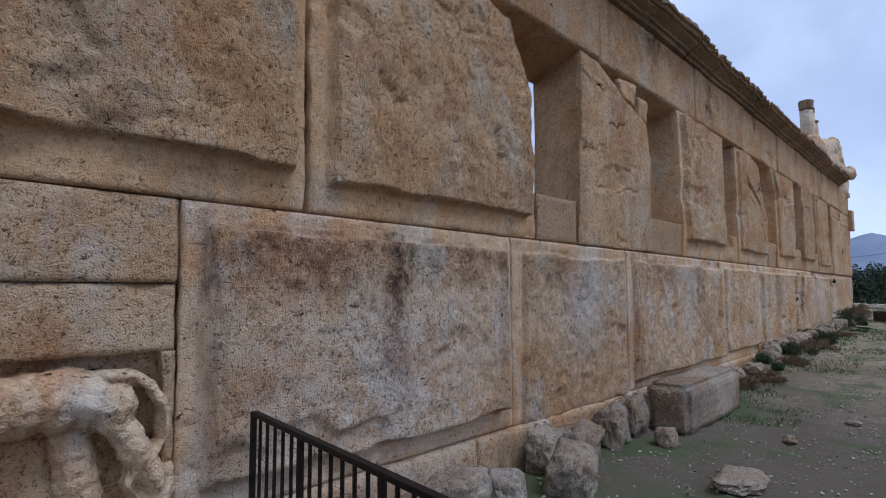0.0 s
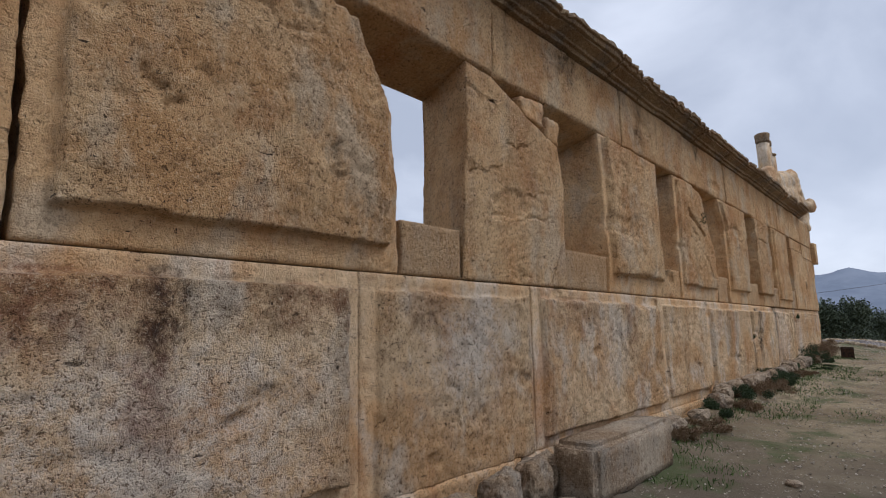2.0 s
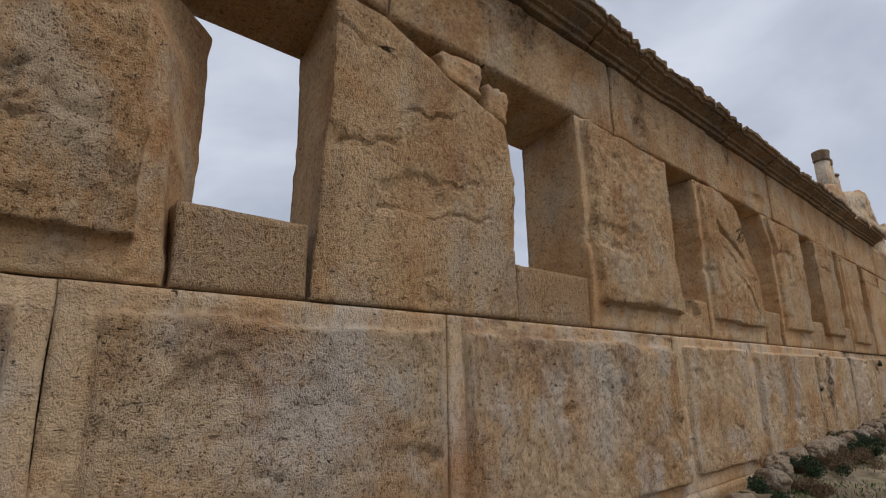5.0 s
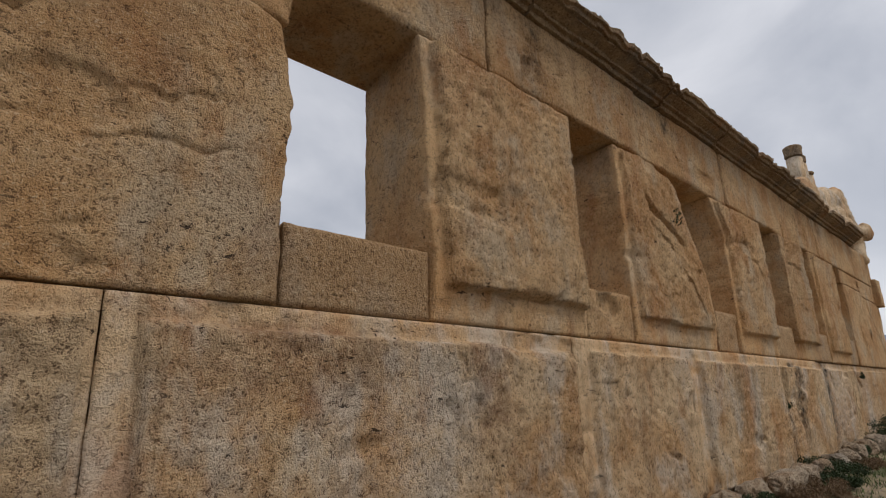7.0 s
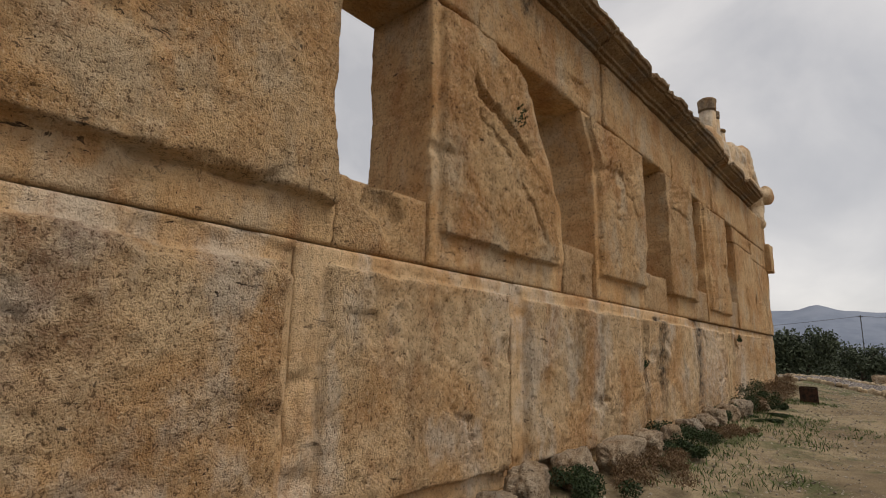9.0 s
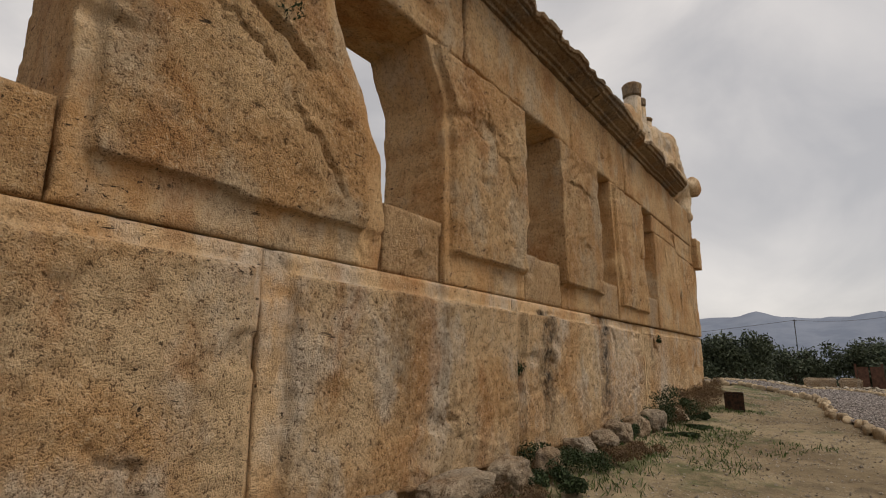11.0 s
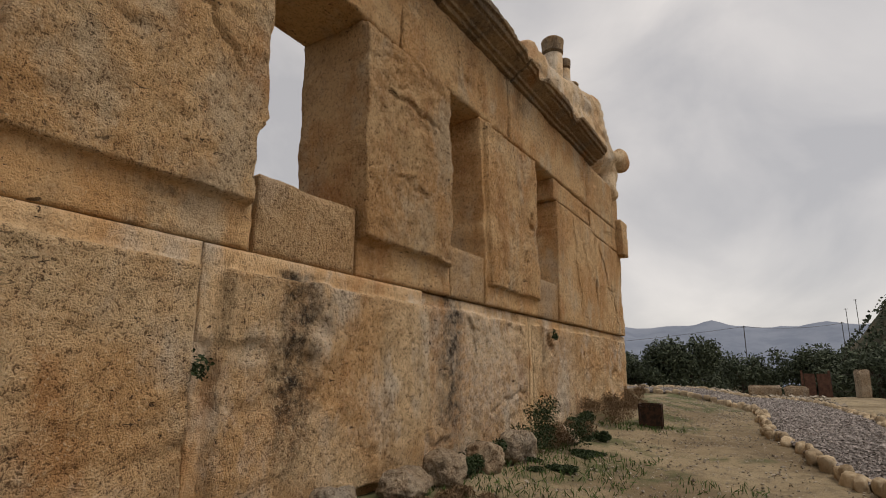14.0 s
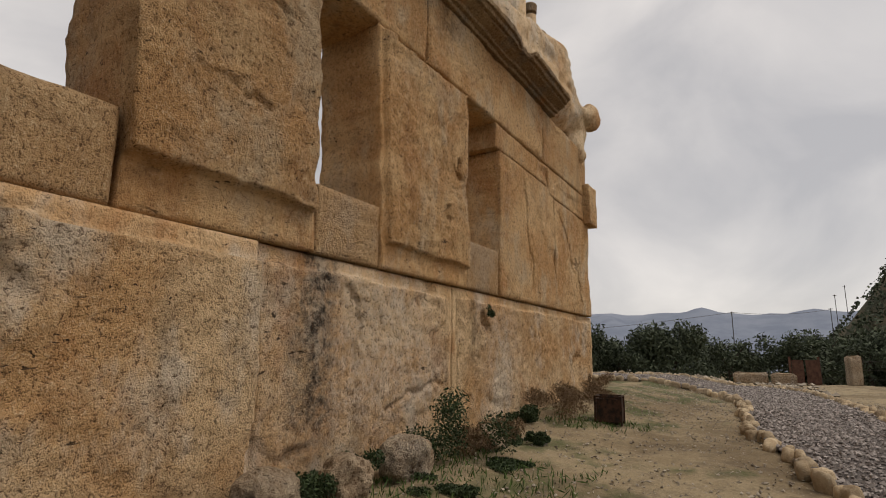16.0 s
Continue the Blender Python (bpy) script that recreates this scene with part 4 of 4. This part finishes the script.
ia, oa = np.array([p[:2] for p in along(INNER, 0.25)]), np.array([p[:2] for p in along(OUTER, 0.25)])
m = 140
li = np.linspace(0, 1, m)
ia = np.stack([np.interp(li, np.linspace(0, 1, len(ia)), ia[:, k]) for k in (0, 1)], 1)
oa = np.stack([np.interp(li, np.linspace(0, 1, len(oa)), oa[:, k]) for k in (0, 1)], 1)
V, F, c = [], [], 14
for i in range(m):
    for j in range(c):
        p = ia[i] + (oa[i] - ia[i]) * j / (c - 1)
        V.append((p[0], p[1], gz(p[0], p[1]) + 0.05 + 0.02 * math.sin(math.pi * j / (c - 1))))
for i in range(m - 1):
    for j in range(c - 1):
        F.append((i * c + j, i * c + c + j, i * c + c + j + 1, i * c + j + 1))
tagged(new("path", mesh_of("path", V, [f[::-1] for f in F], M_BED)), "path bed of fine dark grey gravel", "path", kind="structure")
r = np.random.RandomState(25)
n = 26000
u, v = 0.3 + 0.7 * r.rand(n) ** 1.1, r.rand(n)
P = np.stack([np.interp(u, li, ia[:, k]) * (1 - v) + np.interp(u, li, oa[:, k]) * v for k in (0, 1)], 1)
grit("gravel", np.stack([P[:, 0], P[:, 1], ground_z(P[:, 0], P[:, 1]) + 0.075], 1), 0.024, M_GRAVEL, 8, "loose grey and whitish gravel on the path")
stones = [lump("kerb_stone", (0, 0, 0), (0.26 + 0.05 * (i % 3), 0.14 + 0.03 * (i % 2), 0.24), M_KERB, 300 + i, cuts=3, rough=0.3, flat=0.45, me_only=True) for i in range(7)]
r = np.random.RandomState(35)
for line, words in ((INNER, "row of rough pale kerb stones edging the gravel path"), (OUTER, "low row of rough pale stones along the gravel path")):
    kerb = tagged(new("kerb"), words, "kerb", kind="structure")
    for x, y, a in along(line, 0.24):
        ob = child("kerb_stone", stones[r.randint(7)], kerb)
        ob.matrix_world = Matrix.LocRotScale((x + 0.05 * r.normal(), y + 0.04 * r.normal(), gz(x, y) + 0.05 + 0.02 * r.normal()),
                                             Euler((0.15 * r.normal(), 0.15 * r.normal(), a + 0.25 * r.normal())), [0.75 + 0.5 * r.rand() for _ in range(3)])
r = np.random.RandomState(45)
rub = np.stack([37 + 11 * r.rand(500), -0.5 + 9 * r.rand(500)], 1)
grit("rubble", np.stack([rub[:, 0], rub[:, 1], ground_z(rub[:, 0], rub[:, 1]) + 0.03], 1), 0.09, M_PEBBLE, 9, "scattered pale rubble on the far bank")

# ---- rusty gate and fence on the far bank ----
gate = thing("rusty_gate", (49.0, -0.25, 0.0), "rust-brown metal gate panel between two posts", "gate")
M_GATE = plain("brown_rust", (0.06, 0.03, 0.02), (0.12, 0.06, 0.04), 5, 0.85)
for y in (-0.55, 0.55):
    part("post", box_bm((0.1, 0.1, 1.4), (0, y, 0.68), 0.01), M_GATE, gate)
for y in (-0.28, 0.25):
    part("panel", box_bm((0.03, 0.45, 1.1), (0, y, 0.68), 0.006), M_GATE, gate)
fence = thing("wire_fence", (50.0, -3.5, 0.0), "low wire fence on thin metal posts", "fence")
for i in range(9):
    part("post", box_bm((0.05, 0.05, 1.5), (0.15 * i, -1.4 * i + 2.6, 0.6), 0.005), M_WIRE, fence)
for z in (0.4, 0.8, 1.2):
    part("wire", bar_bm(Vector((0, 2.6, z)), Vector((1.2, -8.6, z)), 0.012, 0.012), M_WIRE, fence)


# ---- trees ----
def tree(seed, height, spread_by, n):
    r = np.random.RandomState(seed)
    ob = thing("olive_tree", (0, 0, -50), "dense dark grey-green olive tree", "tree", "trees beyond the bank")
    bm = bmesh.new()
    def limb(a, b, r0, r1):
        q = (b - a).to_track_quat("Z", "Y").to_matrix().to_4x4()
        bmesh.ops.create_cone(bm, cap_ends=True, segments=8, radius1=r0, radius2=r1, depth=(b - a).length, matrix=Matrix.Translation((a + b) / 2) @ q)
    top = Vector((0.1, 0, height * 0.38))
    limb(Vector((0, 0, -0.3)), top, 0.24, 0.15)
    ends = []
    for i in range(6):
        a = i * 1.05 + r.rand()
        e = top + Vector((math.cos(a) * spread_by * 0.55, math.sin(a) * spread_by * 0.55, height * (0.15 + 0.25 * r.rand())))
        limb(top * 0.97, e, 0.1, 0.03)
        ends.append(e)
    part("trunk", bm, M_BARK, ob)
    c = np.array([list(e) for e in ends] + [[0.5 * spread_by * r.normal(), 0.5 * spread_by * r.normal(), height * (0.15 + 0.65 * r.rand())] for _ in range(20)])
    k = r.randint(0, len(c), n)
    d = r.normal(size=(n, 3))
    d /= np.linalg.norm(d, axis=1)[:, None]
    rad = spread_by * (0.22 + 0.2 * r.rand(len(c)))
    p = c[k] + d * (rad[k] * r.rand(n) ** 0.35)[:, None]
    p[:, 2] = np.clip(p[:, 2] - height * 0.12 * r.rand(n), height * 0.03, height * 0.95)
    child("crown", leaf_mesh("crown", p, 0.12, M_OLIVE, r, 0, 2.4), ob)
    return ob


protos = [tree(1, 5.0, 2.3, 5200), tree(2, 5.8, 2.6, 6000), tree(3, 4.4, 2.2, 4600)]
r = np.random.RandomState(55)
spots = [(62 + 7 * r.rand(), 16.5 - 2.6 * i + 0.8 * r.normal()) for i in range(11)] + [(74 + 8 * r.rand(), 20 - 2.9 * i + r.normal()) for i in range(14)]
spots += [(58, 14.5), (60, -7.5), (64, -11), (60, -13), (68, -15), (58, -17), (63, -20), (72, -19), (80, -24), (70, -26)]
spots += [(90 + 30 * r.rand(), -16 - 34 * r.rand()) for _ in range(26)]


def hill_z(x, y):
    return 27 * smooth(-3, 27, -np.asarray(y, float)) * np.exp(-((np.asarray(x, float) - 122) / 30) ** 2)


def far_z(x, y):
    return float(ground_z(x, y)) + float(hill_z(x, y))


for i, (x, y) in enumerate(spots):
    src = protos[i % 3]
    m = Matrix.LocRotScale((x, y, far_z(x, y) - 0.1), Euler((0, 0, 6.28 * r.rand())), None)
    if i < 3:
        src.matrix_basis = m
    else:
        copy_thing(src, m)

# ---- hill, distance, far house, poles ----
hx, hy = np.meshgrid(np.linspace(55, 205, 90), np.linspace(-120, 4, 80))
hz = ground_z(hx, hy) - 0.9 + hill_z(hx, hy) * (1 + 0.06 * fbm(hx * 0.1, hy * 0.1, 71, 4)) + 0.9 * smooth(2, 6, hill_z(hx, hy)) * fbm(hx * 0.25, hy * 0.25, 72, 3)
V = np.stack([hx.ravel(), hy.ravel(), hz.ravel()], 1)
tagged(new("hillside", mesh_of("hillside", V, [(j * 90 + i, j * 90 + i + 1, j * 90 + 91 + i, j * 90 + 90 + i) for j in range(79) for i in range(89)], M_SLOPE)),
       "steep dark scrub-covered hillside", "hill", kind="structure")
n = 30000
sx, sy = 75 + 90 * r.rand(n), -2 - 60 * r.rand(n)
h = hill_z(sx, sy)
ok = (h > 1.0) & (fbm(sx * 0.22, sy * 0.22, 77, 3) > -0.25)
sx, sy, h = sx[ok], sy[ok], h[ok]
pts = np.stack([sx, sy, ground_z(sx, sy) + h + 1.6 * r.rand(len(sx)) * (0.5 + 0.5 * fbm(sx * 0.3, sy * 0.3, 78, 2))], 1)
tagged(new("scrub", leaf_mesh("scrub", pts, 0.32, M_OLIVE, r, 0.4, 1.6)), "dark scrub covering the hillside", "scrub", kind="stuff")
# far range; its haze comes only from the material colour
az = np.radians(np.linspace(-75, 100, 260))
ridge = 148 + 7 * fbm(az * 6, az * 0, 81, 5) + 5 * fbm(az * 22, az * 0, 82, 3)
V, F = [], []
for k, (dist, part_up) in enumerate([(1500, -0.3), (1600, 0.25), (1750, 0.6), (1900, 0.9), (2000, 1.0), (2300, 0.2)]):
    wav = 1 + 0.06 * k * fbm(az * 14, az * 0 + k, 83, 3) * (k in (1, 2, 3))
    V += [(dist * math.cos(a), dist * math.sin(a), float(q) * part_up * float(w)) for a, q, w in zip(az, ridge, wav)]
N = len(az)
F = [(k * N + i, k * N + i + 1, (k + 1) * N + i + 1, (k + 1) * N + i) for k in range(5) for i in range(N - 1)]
tagged(new("backdrop", mesh_of("backdrop", V, F, M_HAZY_HILL)), "long range of distant hills with blue-grey haze in their colour", "hills", kind="structure")

house = thing("house", (124, 33.5, -1.5), "low white far-off house with dark windows", "house")
part("wall", box_bm((9, 9, 6.0), (0, 0, 3.0), 0.05), M_PLASTER, house)
part("roof", box_bm((9.4, 9.4, 0.3), (0, 0, 6.1), 0.05), M_WIRE, house)
for y in (-3.2, -1.2, 1.2, 3.2):
    part("window", box_bm((0.12, 0.9, 1.3), (-4.53, y, 4.2), 0.02), M_GLASS, house)
for i, (x, y, h) in enumerate([(90, 4.6, 6.6), (150, 70, 8.0), (112, -6.5, 8.4), (124, -8.2, 11.4), (124, -9.6, 12.8)]):
    z = far_z(x, y)
    pole = thing("utility_pole", (x, y, z), "thin far-off pole with a short cross arm", "pole")
    tall = max(2.0, h - z)
    part("shaft", box_bm((0.09, 0.09, tall), (0, 0, tall / 2), 0.02), M_WIRE, pole)
    part("cross_arm", box_bm((0.06, 0.5, 0.06), (0, 0, tall - 0.15), 0.01), M_WIRE, pole)


def cable(a, b, sag):
    cu = bpy.data.curves.new("cable", "CURVE")
    cu.dimensions, cu.bevel_depth = "3D", 0.02
    s = cu.splines.new("POLY")
    s.points.add(24)
    for i in range(25):
        q = i / 24
        p = Vector(a).lerp(Vector(b), q)
        s.points[i].co = (p.x, p.y, p.z - sag * 4 * q * (1 - q), 1)
    cu.materials.append(M_WIRE)
    return tagged(new("cable", cu), "dark overhead cable strung between poles", "cable")


cable((90, 4.6, 6.5), (150, 70, 7.8), 1.2)
cable((90, 4.6, 6.5), (112, -6.5, 8.2), 0.4)
